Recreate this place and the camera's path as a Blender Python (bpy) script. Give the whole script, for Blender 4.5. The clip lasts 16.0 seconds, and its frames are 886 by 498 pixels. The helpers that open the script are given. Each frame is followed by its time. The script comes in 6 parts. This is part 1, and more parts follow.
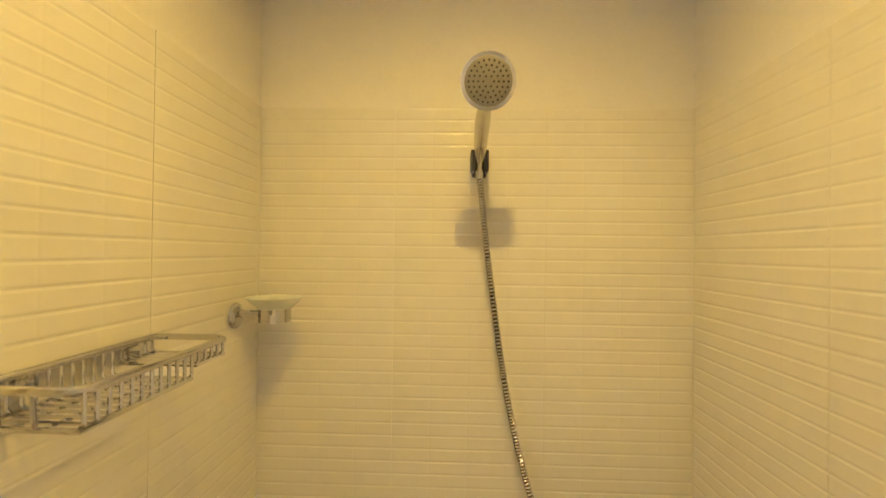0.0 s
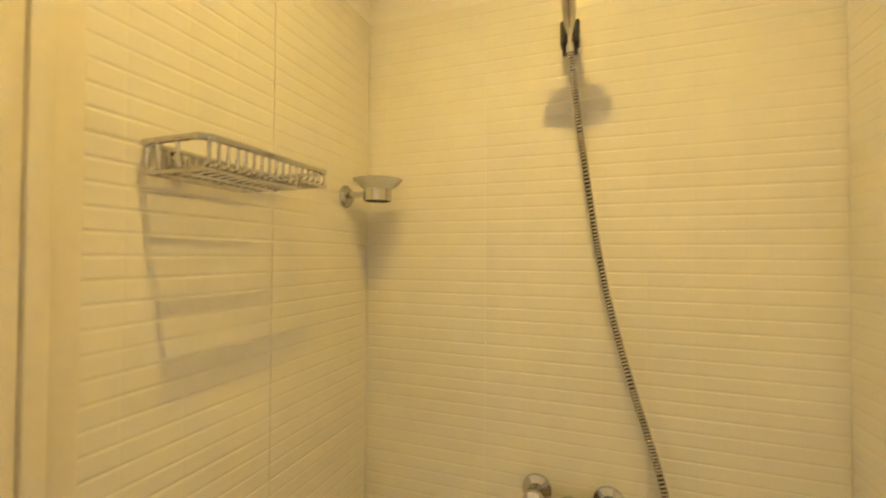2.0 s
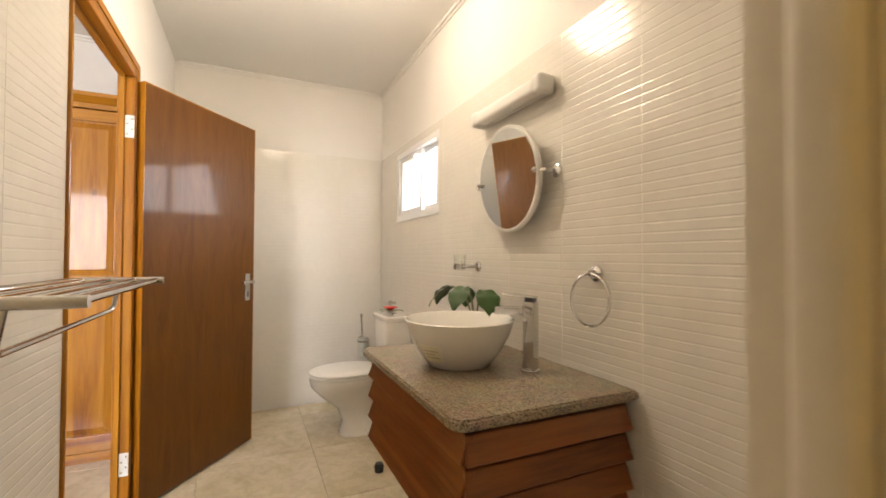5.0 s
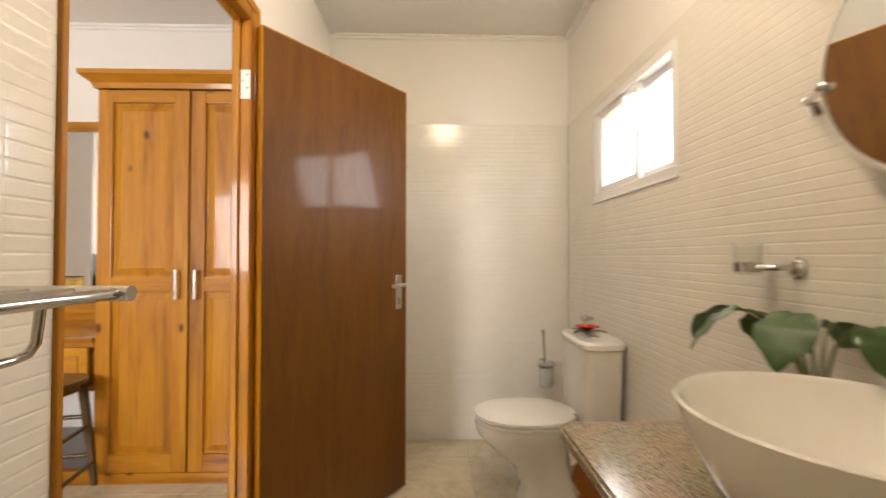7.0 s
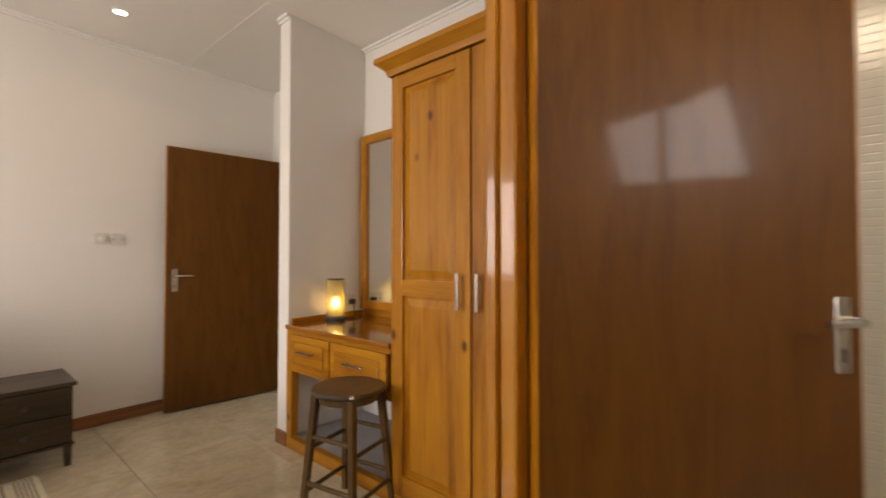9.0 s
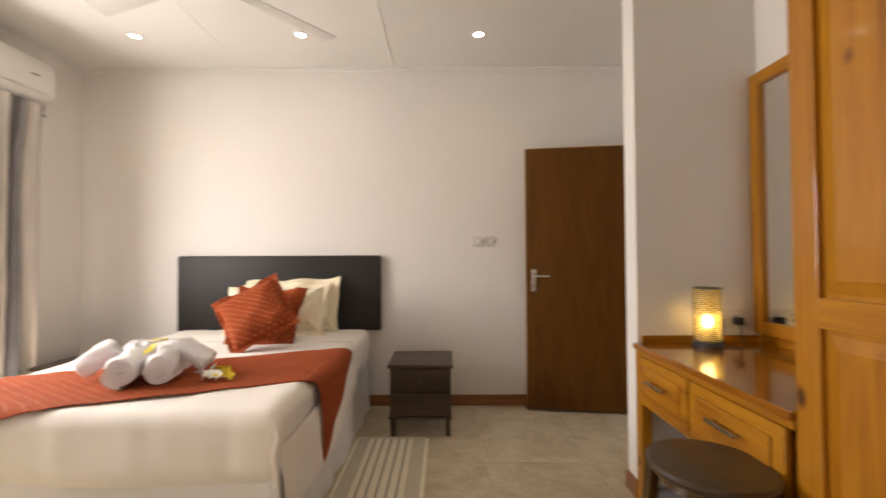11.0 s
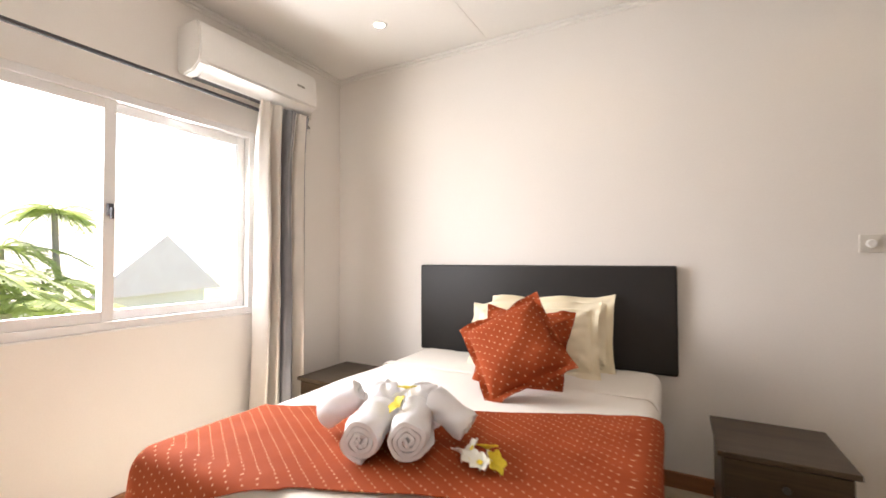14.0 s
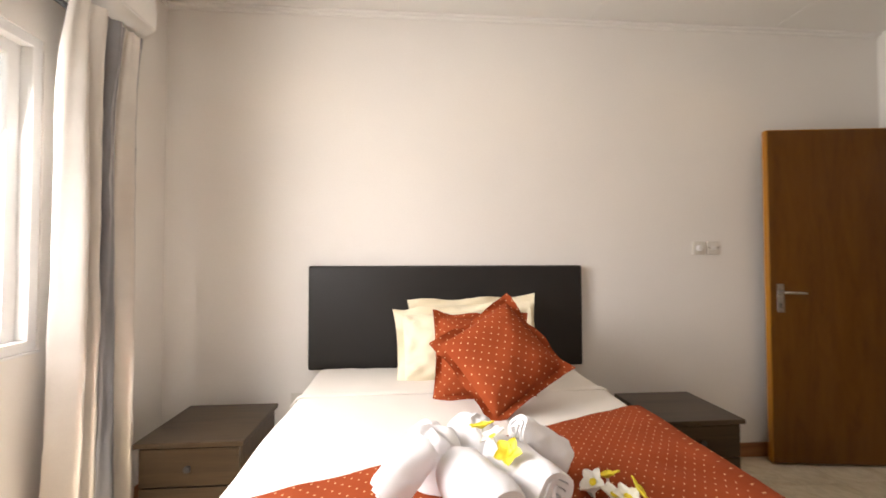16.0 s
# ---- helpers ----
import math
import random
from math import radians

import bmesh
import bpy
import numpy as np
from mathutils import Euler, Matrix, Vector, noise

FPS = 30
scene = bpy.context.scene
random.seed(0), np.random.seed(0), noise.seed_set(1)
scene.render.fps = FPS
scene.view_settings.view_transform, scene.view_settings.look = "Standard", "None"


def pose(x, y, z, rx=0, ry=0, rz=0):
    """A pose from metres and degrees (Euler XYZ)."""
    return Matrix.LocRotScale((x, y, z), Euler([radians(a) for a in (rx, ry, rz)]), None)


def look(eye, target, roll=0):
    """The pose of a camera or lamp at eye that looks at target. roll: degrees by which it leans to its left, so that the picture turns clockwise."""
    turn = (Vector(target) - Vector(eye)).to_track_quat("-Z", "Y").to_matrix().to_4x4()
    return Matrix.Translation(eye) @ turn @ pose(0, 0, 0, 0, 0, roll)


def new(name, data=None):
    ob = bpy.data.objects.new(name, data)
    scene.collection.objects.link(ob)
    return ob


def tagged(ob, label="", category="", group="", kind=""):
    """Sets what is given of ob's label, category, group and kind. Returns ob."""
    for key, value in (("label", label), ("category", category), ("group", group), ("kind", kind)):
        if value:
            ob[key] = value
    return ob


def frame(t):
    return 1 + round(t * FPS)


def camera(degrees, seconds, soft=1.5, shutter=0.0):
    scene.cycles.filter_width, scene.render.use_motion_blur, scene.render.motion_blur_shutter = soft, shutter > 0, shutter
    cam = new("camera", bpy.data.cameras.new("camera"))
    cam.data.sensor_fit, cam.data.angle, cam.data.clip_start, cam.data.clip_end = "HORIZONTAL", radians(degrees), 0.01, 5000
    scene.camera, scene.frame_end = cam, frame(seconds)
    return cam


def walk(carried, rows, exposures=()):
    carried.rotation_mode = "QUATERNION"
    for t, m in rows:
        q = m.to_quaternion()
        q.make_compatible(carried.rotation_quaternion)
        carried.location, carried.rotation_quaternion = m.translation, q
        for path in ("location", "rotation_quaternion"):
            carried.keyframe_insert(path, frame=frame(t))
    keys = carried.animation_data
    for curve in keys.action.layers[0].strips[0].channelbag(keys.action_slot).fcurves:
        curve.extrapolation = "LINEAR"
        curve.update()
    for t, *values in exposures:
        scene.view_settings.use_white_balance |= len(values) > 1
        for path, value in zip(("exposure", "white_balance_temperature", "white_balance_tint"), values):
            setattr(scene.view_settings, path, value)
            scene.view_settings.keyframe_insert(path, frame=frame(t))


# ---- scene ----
cam = camera(92.9, 16.0, soft=1.6, shutter=0.5)
METRES, EYE, TILT, LEAN, TURN = 5.15, 1.735, 0.0, 0.0, 2.0
ROWS = [
    (0.0, 0.0, 0.0, 0.0, -0.01, 0.44, -0.73),
    (0.5, 0.0075, 0.0058, -0.0079, 3.46, 0.55, -0.77),
    (1.0, 0.0129, 0.0062, -0.0212, 7.24, 0.73, -0.62),
    (1.5, 0.0179, 0.0035, -0.0376, 11.7, 1.08, -0.57),
    (2.0, 0.0183, -0.001, -0.0537, 17.69, 0.98, -0.4),
    (2.5, 0.0147, -0.0053, -0.0664, 24.72, 0.94, -0.25),
    (3.0, 0.0072, -0.0129, -0.0762, 34.2, 0.86, -0.0),
    (3.5, -0.0035, -0.0137, -0.0817, 44.9, 0.6, -0.06),
    (4.0, -0.0183, -0.0156, -0.0915, 53.85, 0.77, -0.18),
    (6.5, -0.1832, 0.0146, -0.1124, 76.85, 1.06, -0.07),
    (7.0, -0.2284, 0.0265, -0.1104, 86.58, 1.03, -0.04),
    (7.5, -0.2593, 0.0286, -0.1103, 96.59, 1.02, -0.08),
    (8.0, -0.3023, 0.0223, -0.1108, 106.81, 1.14, -0.05),
    (10.5, -0.4725, -0.0768, -0.1113, 164.21, 1.19, 0.22),
    (11.0, -0.4822, -0.083, -0.1113, 178.2, 1.3, 0.27),
    (11.5, -0.4836, -0.0866, -0.1108, 189.42, 1.32, 0.28),
    (12.0, -0.4801, -0.0943, -0.1116, 199.39, 1.47, 0.22),
    (12.5, -0.4691, -0.1128, -0.1077, 205.21, 1.51, 0.21),
    (13.0, -0.4472, -0.1497, -0.1031, 207.01, 1.43, 0.11),
    (13.5, -0.4225, -0.1908, -0.1001, 206.88, 1.27, 0.21),
    (14.0, -0.3869, -0.2321, -0.0981, 206.74, 1.37, 0.15),
    (14.5, -0.3401, -0.2537, -0.0971, 200.44, 1.48, 0.22),
    (15.0, -0.2939, -0.2587, -0.0998, 190.79, 1.6, 0.28),
    (15.5, -0.2427, -0.2599, -0.0971, 183.23, 1.55, 0.2),
    (16.0, -0.1917, -0.2614, -0.0991, 173.54, 1.46, 0.11),
]
EXPOSURES = [(0.0, 3.02, 6150, 8), (1.0, 3.12, 6150, 8), (2.0, 3.22, 6100, 7), (3.0, 3.08, 6250, 9), (3.5, 2.68, 6500, 13), (4.0, 2.42, 6600, 15), (6.5, 2.12, 7200, 15), (7.5, 1.93, 7200, 15), (8.0, 1.68, 7400, 15),
             (10.5, 1.45, 7500, 20), (11.0, 1.5, 7300, 17), (12.0, 1.66, 6850, 15), (13.0, 1.68, 6800, 16), (14.0, 1.66, 6800, 16), (15.0, 1.52, 6950, 15), (16.0, 1.48, 7050, 16)]
walk(cam, [(t, pose(0, 0, EYE, TILT, LEAN, TURN) @ pose(METRES * x, METRES * y, METRES * z, 90 + pitch, roll, yaw)) for t, x, y, z, yaw, pitch, roll in ROWS], EXPOSURES)

# ---- world, sun and large lights ----
SUN_EL, SUN_AZ = radians(56), radians(4)
world = bpy.data.worlds.new("world")
scene.world = world
world.use_nodes = True
wn = world.node_tree.nodes
sky = wn.new("ShaderNodeTexSky")
sky.sky_type, sky.sun_disc = "NISHITA", False
sky.sun_elevation, sky.sun_rotation = SUN_EL, radians(86)
sky.air_density, sky.dust_density = 1.0, 2.5
world.node_tree.links.new(sky.outputs[0], wn["Background"].inputs[0])
wn["Background"].inputs[1].default_value = 0.15


def lamp(name, kind, m, energy, colour, **more):
    data = bpy.data.lights.new(name, kind)
    data.energy, data.color = energy, colour
    ob = new(name, data)
    ob.matrix_world = m
    if kind == "AREA":
        data.shape, data.size, data.size_y = "RECTANGLE", more["w"], more["h"]
    elif kind == "SUN":
        data.angle = more["angle"]
    else:
        data.shadow_soft_size = more["r"]
        if kind == "SPOT":
            data.spot_size, data.spot_blend = radians(more["cone"]), more.get("blend", 0.6)
    return ob


sun_from = Vector((math.cos(SUN_EL) * math.cos(SUN_AZ), -math.cos(SUN_EL) * math.sin(SUN_AZ), math.sin(SUN_EL)))
lamp("sun", "SUN", look(sun_from * 30, (0, 0, 0)), 4.0, (1.0, 0.95, 0.87), angle=radians(0.6))
lamp("window_daylight", "AREA", look((0.64, -2.28, 1.5), (-3.0, -1.75, 0.8)), 31.0, (0.96, 0.98, 1.0), w=1.5, h=1.05)
lamp("bath_window_daylight", "AREA", look((-3.04, 1.16, 1.71), (-1.4, -0.8, 0.6)), 3.5, (0.97, 0.98, 1.0), w=0.66, h=0.45)
lamp("hall_daylight", "AREA", look((-5.5, -3.2, 2.3), (-4.6, -3.2, 0.0)), 5.0, (0.95, 0.96, 1.0), w=0.7, h=0.7)
lamp("shower_downlight_beam", "SPOT", look((0.025, 0.24, 2.57), (0.025, 0.34, 0.0)), 4.7, (1.0, 0.63, 0.125), r=0.010, cone=150, blend=1.0)
WARM = (1.0, 0.72, 0.42)
SPOTS = ((-0.35, -3.36), (-1.49, -3.36), (-2.71, -3.37))
for sx, sy in SPOTS:
    lamp("ceiling_downlight_beam", "SPOT", look((sx, sy, 2.685), (sx, sy, 0.0)), 0.75, WARM, r=0.03, cone=130)
lamp("table_lamp_light", "POINT", pose(-3.68, -2.468, 0.87), 1.9, (1.0, 0.68, 0.2), r=0.025)
lamp("bath_ceiling_lamp_light", "POINT", pose(-2.13, 0.21, 2.50), 6.5, (1.0, 0.87, 0.68), r=0.12)


# ---- materials ----
def principled(name):
    m = bpy.data.materials.new(name)
    m.use_nodes = True
    return m, m.node_tree.nodes, m.node_tree.links, m.node_tree.nodes["Principled BSDF"]


def ramp(nodes, stops):
    r = nodes.new("ShaderNodeValToRGB")
    while len(r.color_ramp.elements) < len(stops):
        r.color_ramp.elements.new(0.5)
    for e, (p, c) in zip(r.color_ramp.elements, stops):
        e.position, e.color = p, (*c, 1)
    return r


def coords(nodes, links, scale, spread=0.0):
    tc = nodes.new("ShaderNodeTexCoord")
    mp = nodes.new("ShaderNodeMapping")
    mp.inputs["Scale"].default_value = scale
    links.new(tc.outputs["Object"], mp.inputs["Vector"])
    if spread:
        info = nodes.new("ShaderNodeObjectInfo")
        mul = nodes.new("ShaderNodeVectorMath")
        mul.operation = "SCALE"
        mul.inputs[0].default_value = (spread, spread * 0.7, spread * 1.3)
        links.new(info.outputs["Random"], mul.inputs["Scale"])
        links.new(mul.outputs[0], mp.inputs["Location"])
    return mp


def noise_tex(nodes, links, vec, scale, detail=4.0, rough=0.55, distort=0.0):
    n = nodes.new("ShaderNodeTexNoise")
    n.inputs["Scale"].default_value, n.inputs["Detail"].default_value = scale, detail
    n.inputs["Roughness"].default_value, n.inputs["Distortion"].default_value = rough, distort
    links.new(vec.outputs[0], n.inputs["Vector"])
    return n


def bump(nodes, links, b, height, strength, distance=0.002):
    bp = nodes.new("ShaderNodeBump")
    bp.inputs["Strength"].default_value, bp.inputs["Distance"].default_value = strength, distance
    links.new(height, bp.inputs["Height"])
    links.new(bp.outputs[0], b.inputs["Normal"])


def surface(name, a, b2, rough, metal=0.0, big=1.5, fine=60.0, relief=0.1, coat=0.0, sheen=0.0, depth=0.002, wear=0.1, spread=3.0):
    """A surface whose colour wanders between a and b2 at two scales, with fine relief and uneven gloss."""
    m, nodes, links, b = principled(name)
    v = coords(nodes, links, (1, 1, 1), spread)
    n1 = noise_tex(nodes, links, v, big, 5)
    n2 = noise_tex(nodes, links, v, fine, 3)
    mix = nodes.new("ShaderNodeMath")
    mix.operation = "MULTIPLY_ADD"
    mix.inputs[1].default_value = 0.35
    links.new(n2.outputs["Fac"], mix.inputs[0])
    sc = nodes.new("ShaderNodeMath")
    sc.operation = "MULTIPLY"
    sc.inputs[1].default_value = 0.65
    links.new(n1.outputs["Fac"], sc.inputs[0])
    links.new(sc.outputs[0], mix.inputs[2])
    r = ramp(nodes, ((0.3, a), (0.7, b2)))
    links.new(mix.outputs[0], r.inputs[0])
    links.new(r.outputs[0], b.inputs["Base Color"])
    mr = nodes.new("ShaderNodeMapRange")
    mr.inputs["To Min"].default_value, mr.inputs["To Max"].default_value = rough * (1 - wear), min(1.0, rough * (1 + wear))
    links.new(n1.outputs["Fac"], mr.inputs["Value"])
    links.new(mr.outputs[0], b.inputs["Roughness"])
    b.inputs["Metallic"].default_value = metal
    b.inputs["Coat Weight"].default_value = coat
    b.inputs["Coat Roughness"].default_value = 0.08
    b.inputs["Sheen Weight"].default_value = sheen
    if relief:
        bump(nodes, links, b, n2.outputs["Fac"], relief, depth)
    return m


def wood(name, dark, mid, light, axis, rough=0.3, coat=0.5, knots=0.0, stretch=14.0, grain=1.0):
    """Varnished wood with its grain along one axis: streaks, growth bands and knots."""
    m, nodes, links, b = principled(name)
    s = [1.0, 1.0, 1.0]
    s[axis] = 1.0 / stretch
    v = coords(nodes, links, s, 9.0)
    n1 = noise_tex(nodes, links, v, 9.0 * grain, 6, 0.6, 1.2)
    n2 = noise_tex(nodes, links, v, 90.0 * grain, 3, 0.6)
    add = nodes.new("ShaderNodeMath")
    add.operation = "MULTIPLY_ADD"
    add.inputs[1].default_value = 0.3
    links.new(n2.outputs["Fac"], add.inputs[0])
    links.new(n1.outputs["Fac"], add.inputs[2])
    r = ramp(nodes, ((0.42, dark), (0.6, mid), (0.85, light)))
    links.new(add.outputs[0], r.inputs[0])
    colour = r.outputs[0]
    if knots:
        s2 = [1.0, 1.0, 1.0]
        s2[axis] = 0.6
        v2 = coords(nodes, links, s2, 7.0)
        wob = noise_tex(nodes, links, v2, 25.0, 2)
        vo = nodes.new("ShaderNodeTexVoronoi")
        vo.inputs["Scale"].default_value = 5.5
        links.new(v2.outputs[0], vo.inputs["Vector"])
        wig = nodes.new("ShaderNodeMath")
        wig.operation = "MULTIPLY_ADD"
        wig.inputs[1].default_value = 0.08
        links.new(wob.outputs["Fac"], wig.inputs[0])
        links.new(vo.outputs["Distance"], wig.inputs[2])
        k = ramp(nodes, ((0.085, (knots, knots, knots)), (0.15, (0.0, 0.0, 0.0))))
        links.new(wig.outputs[0], k.inputs[0])
        mx = nodes.new("ShaderNodeMix")
        mx.data_type = "RGBA"
        links.new(k.outputs[0], mx.inputs["Factor"])
        links.new(colour, mx.inputs["A"])
        mx.inputs["B"].default_value = (dark[0] * 0.35, dark[1] * 0.25, dark[2] * 0.2, 1)
        colour = mx.outputs["Result"]
    links.new(colour, b.inputs["Base Color"])
    b.inputs["Roughness"].default_value = rough
    b.inputs["Coat Weight"].default_value, b.inputs["Coat Roughness"].default_value = coat, 0.09
    b.inputs["Specular IOR Level"].default_value = 0.3
    bump(nodes, links, b, n2.outputs["Fac"], 0.08, 0.001)
    return m


def clear(name, tint, rough=0.0, frost=0.0):
    m, nodes, links, b = principled(name)
    b.inputs["Base Color"].default_value = (*tint, 1)
    b.inputs["Transmission Weight"].default_value = 1.0
    b.inputs["Roughness"].default_value = rough + frost
    b.inputs["IOR"].default_value = 1.45
    return m


def pane_material(name):
    """Thin window glass: clear, with a faint reflection."""
    m, nodes, links, b = principled(name)
    tr = nodes.new("ShaderNodeBsdfTransparent")
    gl = nodes.new("ShaderNodeBsdfGlossy")
    gl.inputs["Roughness"].default_value = 0.02
    fr = nodes.new("ShaderNodeFresnel")
    mx = nodes.new("ShaderNodeMixShader")
    sc = nodes.new("ShaderNodeMath")
    sc.operation = "MULTIPLY"
    sc.inputs[1].default_value = 0.35
    links.new(fr.outputs[0], sc.inputs[0])
    links.new(sc.outputs[0], mx.inputs[0])
    links.new(tr.outputs[0], mx.inputs[1])
    links.new(gl.outputs[0], mx.inputs[2])
    links.new(mx.outputs[0], nodes["Material Output"].inputs["Surface"])
    return m


def glow(name, colour, strength):
    m, nodes, links, b = principled(name)
    b.inputs["Base Color"].default_value = (*colour, 1)
    b.inputs["Emission Color"].default_value = (*colour, 1)
    b.inputs["Emission Strength"].default_value = strength
    return m


def dotted(name, ground, ground2, dot, step, radius):
    """Woven cloth with a lattice of small woven dots, laid out by the cloth's own metres."""
    m, nodes, links, b = principled(name)
    tc = nodes.new("ShaderNodeTexCoord")
    sc = nodes.new("ShaderNodeVectorMath")
    sc.operation = "SCALE"
    sc.inputs["Scale"].default_value = 1 / step
    links.new(tc.outputs["UV"], sc.inputs[0])
    dist = []
    for off in ((0, 0, 0), (0.5, 0.5, 0)):
        ad = nodes.new("ShaderNodeVectorMath")
        ad.inputs[1].default_value = off
        fr = nodes.new("ShaderNodeVectorMath")
        fr.operation = "FRACTION"
        ds = nodes.new("ShaderNodeVectorMath")
        ds.operation = "DISTANCE"
        ds.inputs[1].default_value = (0.5, 0.5, 0)
        links.new(sc.outputs[0], ad.inputs[0])
        links.new(ad.outputs[0], fr.inputs[0])
        links.new(fr.outputs[0], ds.inputs[0])
        dist.append(ds)
    mn = nodes.new("ShaderNodeMath")
    mn.operation = "MINIMUM"
    links.new(dist[0].outputs["Value"], mn.inputs[0])
    links.new(dist[1].outputs["Value"], mn.inputs[1])
    k = ramp(nodes, ((radius / step * 0.75, (1, 1, 1)), (radius / step * 1.2, (0, 0, 0))))
    links.new(mn.outputs[0], k.inputs[0])
    v = coords(nodes, links, (1, 1, 1), 2.0)
    n1 = noise_tex(nodes, links, v, 6.0, 4)
    n2 = noise_tex(nodes, links, v, 420.0, 2)
    r = ramp(nodes, ((0.3, ground), (0.7, ground2)))
    links.new(n1.outputs["Fac"], r.inputs[0])
    mx = nodes.new("ShaderNodeMix")
    mx.data_type = "RGBA"
    links.new(k.outputs[0], mx.inputs["Factor"])
    links.new(r.outputs[0], mx.inputs["A"])
    mx.inputs["B"].default_value = (*dot, 1)
    links.new(mx.outputs["Result"], b.inputs["Base Color"])
    b.inputs["Roughness"].default_value = 0.85
    b.inputs["Specular IOR Level"].default_value = 0.15
    bump(nodes, links, b, n2.outputs["Fac"], 0.35, 0.001)
    return m


def granite(name):
    m, nodes, links, b = principled(name)
    v = coords(nodes, links, (1, 1, 1))
    vo = nodes.new("ShaderNodeTexVoronoi")
    vo.inputs["Scale"].default_value = 320.0
    links.new(v.outputs[0], vo.inputs["Vector"])
    sep = nodes.new("ShaderNodeSeparateColor")
    links.new(vo.outputs["Color"], sep.inputs[0])
    r = ramp(nodes, ((0.05, (0.10, 0.075, 0.05)), (0.3, (0.30, 0.23, 0.15)), (0.6, (0.38, 0.30, 0.19)), (0.95, (0.50, 0.42, 0.31))))
    links.new(sep.outputs[0], r.inputs[0])
    n1 = noise_tex(nodes, links, v, 14.0, 4)
    mx = nodes.new("ShaderNodeMix")
    mx.data_type, mx.blend_type = "RGBA", "MULTIPLY"
    mx.inputs["Factor"].default_value = 0.35
    links.new(r.outputs[0], mx.inputs["A"])
    links.new(n1.outputs["Color"], mx.inputs["B"])
    links.new(mx.outputs["Result"], b.inputs["Base Color"])
    b.inputs["Roughness"].default_value = 0.16
    return m


def marble_floor(name):
    m, nodes, links, b = principled(name)
    v = coords(nodes, links, (1, 1, 1), 40.0)
    n1 = noise_tex(nodes, links, v, 2.2, 7, 0.62, 1.6)
    n2 = noise_tex(nodes, links, v, 16.0, 5, 0.6, 0.8)
    r = ramp(nodes, ((0.3, (0.50, 0.42, 0.28)), (0.5, (0.58, 0.50, 0.36)), (0.72, (0.66, 0.59, 0.45))))
    links.new(n1.outputs["Fac"], r.inputs[0])
    k = ramp(nodes, ((0.42, (0.8, 0.8, 0.8)), (0.55, (1, 1, 1))))
    links.new(n2.outputs["Fac"], k.inputs[0])
    mx = nodes.new("ShaderNodeMix")
    mx.data_type, mx.blend_type = "RGBA", "MULTIPLY"
    mx.inputs["Factor"].default_value = 0.5
    links.new(r.outputs[0], mx.inputs["A"])
    links.new(k.outputs[0], mx.inputs["B"])
    links.new(mx.outputs["Result"], b.inputs["Base Color"])
    b.inputs["Roughness"].default_value = 0.09
    bump(nodes, links, b, n2.outputs["Fac"], 0.02, 0.001)
    return m


PAINT = surface("wall_paint", (0.76, 0.73, 0.69), (0.82, 0.79, 0.75), 0.62, big=0.9, fine=120, relief=0.12)
CEIL = surface("ceiling_paint", (0.77, 0.75, 0.71), (0.82, 0.80, 0.76), 0.7, big=0.7, fine=90, relief=0.06)
TILE = surface("glazed_tile", (0.74, 0.71, 0.65), (0.80, 0.77, 0.71), 0.17, big=3, fine=25, relief=0.03, spread=20, depth=0.001)
GROUT = surface("grout", (0.64, 0.60, 0.53), (0.72, 0.68, 0.60), 0.9, big=5, fine=200, relief=0.3)
WALL_GROUT = surface("wall_tile_grout", (0.72, 0.69, 0.62), (0.78, 0.75, 0.68), 0.8, big=5, fine=200, relief=0.2)
FLOOR = marble_floor("polished_floor_tile")
PINE_Z = wood("pine_upright", (0.18, 0.056, 0.0018), (0.36, 0.136, 0.0045), (0.48, 0.21, 0.009), 2, 0.48, 0.42, 0.95)
PINE_Y = wood("pine_along_y", (0.18, 0.056, 0.0018), (0.36, 0.136, 0.0045), (0.48, 0.21, 0.009), 1, 0.48, 0.42, 0.95)
PINE_X = wood("pine_along_x", (0.18, 0.056, 0.0018), (0.36, 0.136, 0.0045), (0.48, 0.21, 0.009), 0, 0.48, 0.42, 0.95)
TABLE_WOOD = wood("table_varnish", (0.17, 0.050, 0.004), (0.26, 0.085, 0.007), (0.33, 0.12, 0.012), 1, 0.16, 0.9, 0.7)
VANITY_WOOD = wood("vanity_slat_wood", (0.13, 0.036, 0.007), (0.23, 0.068, 0.013), (0.32, 0.11, 0.022), 0, 0.35, 0.4, 0.4)
PINE_RED_Y = wood("vanity_slat_wood_side", (0.13, 0.036, 0.007), (0.23, 0.068, 0.013), (0.32, 0.11, 0.022), 1, 0.35, 0.4, 0.4)
PLY = wood("door_plywood", (0.090, 0.031, 0.0025), (0.118, 0.042, 0.0035), (0.145, 0.054, 0.005), 2, 0.5, 0.20, 0.0, 7.0, 1.6)
PLY.node_tree.nodes["Principled BSDF"].inputs["Specular IOR Level"].default_value = 0.22
NIGHT = wood("dark_oak", (0.026, 0.015, 0.007), (0.044, 0.027, 0.013), (0.064, 0.040, 0.021), 0, 0.42, 0.2, 0.0, 16.0, 2.0)
STOOLW = wood("stool_wood", (0.038, 0.019, 0.006), (0.070, 0.037, 0.011), (0.100, 0.056, 0.018), 2, 0.28, 0.5, 0.0, 12.0, 2.0)
STOOL_SEAT = wood("stool_seat_wood", (0.016, 0.008, 0.003), (0.030, 0.015, 0.005), (0.045, 0.024, 0.008), 0, 0.35, 0.5, 0.0, 12.0, 2.0)
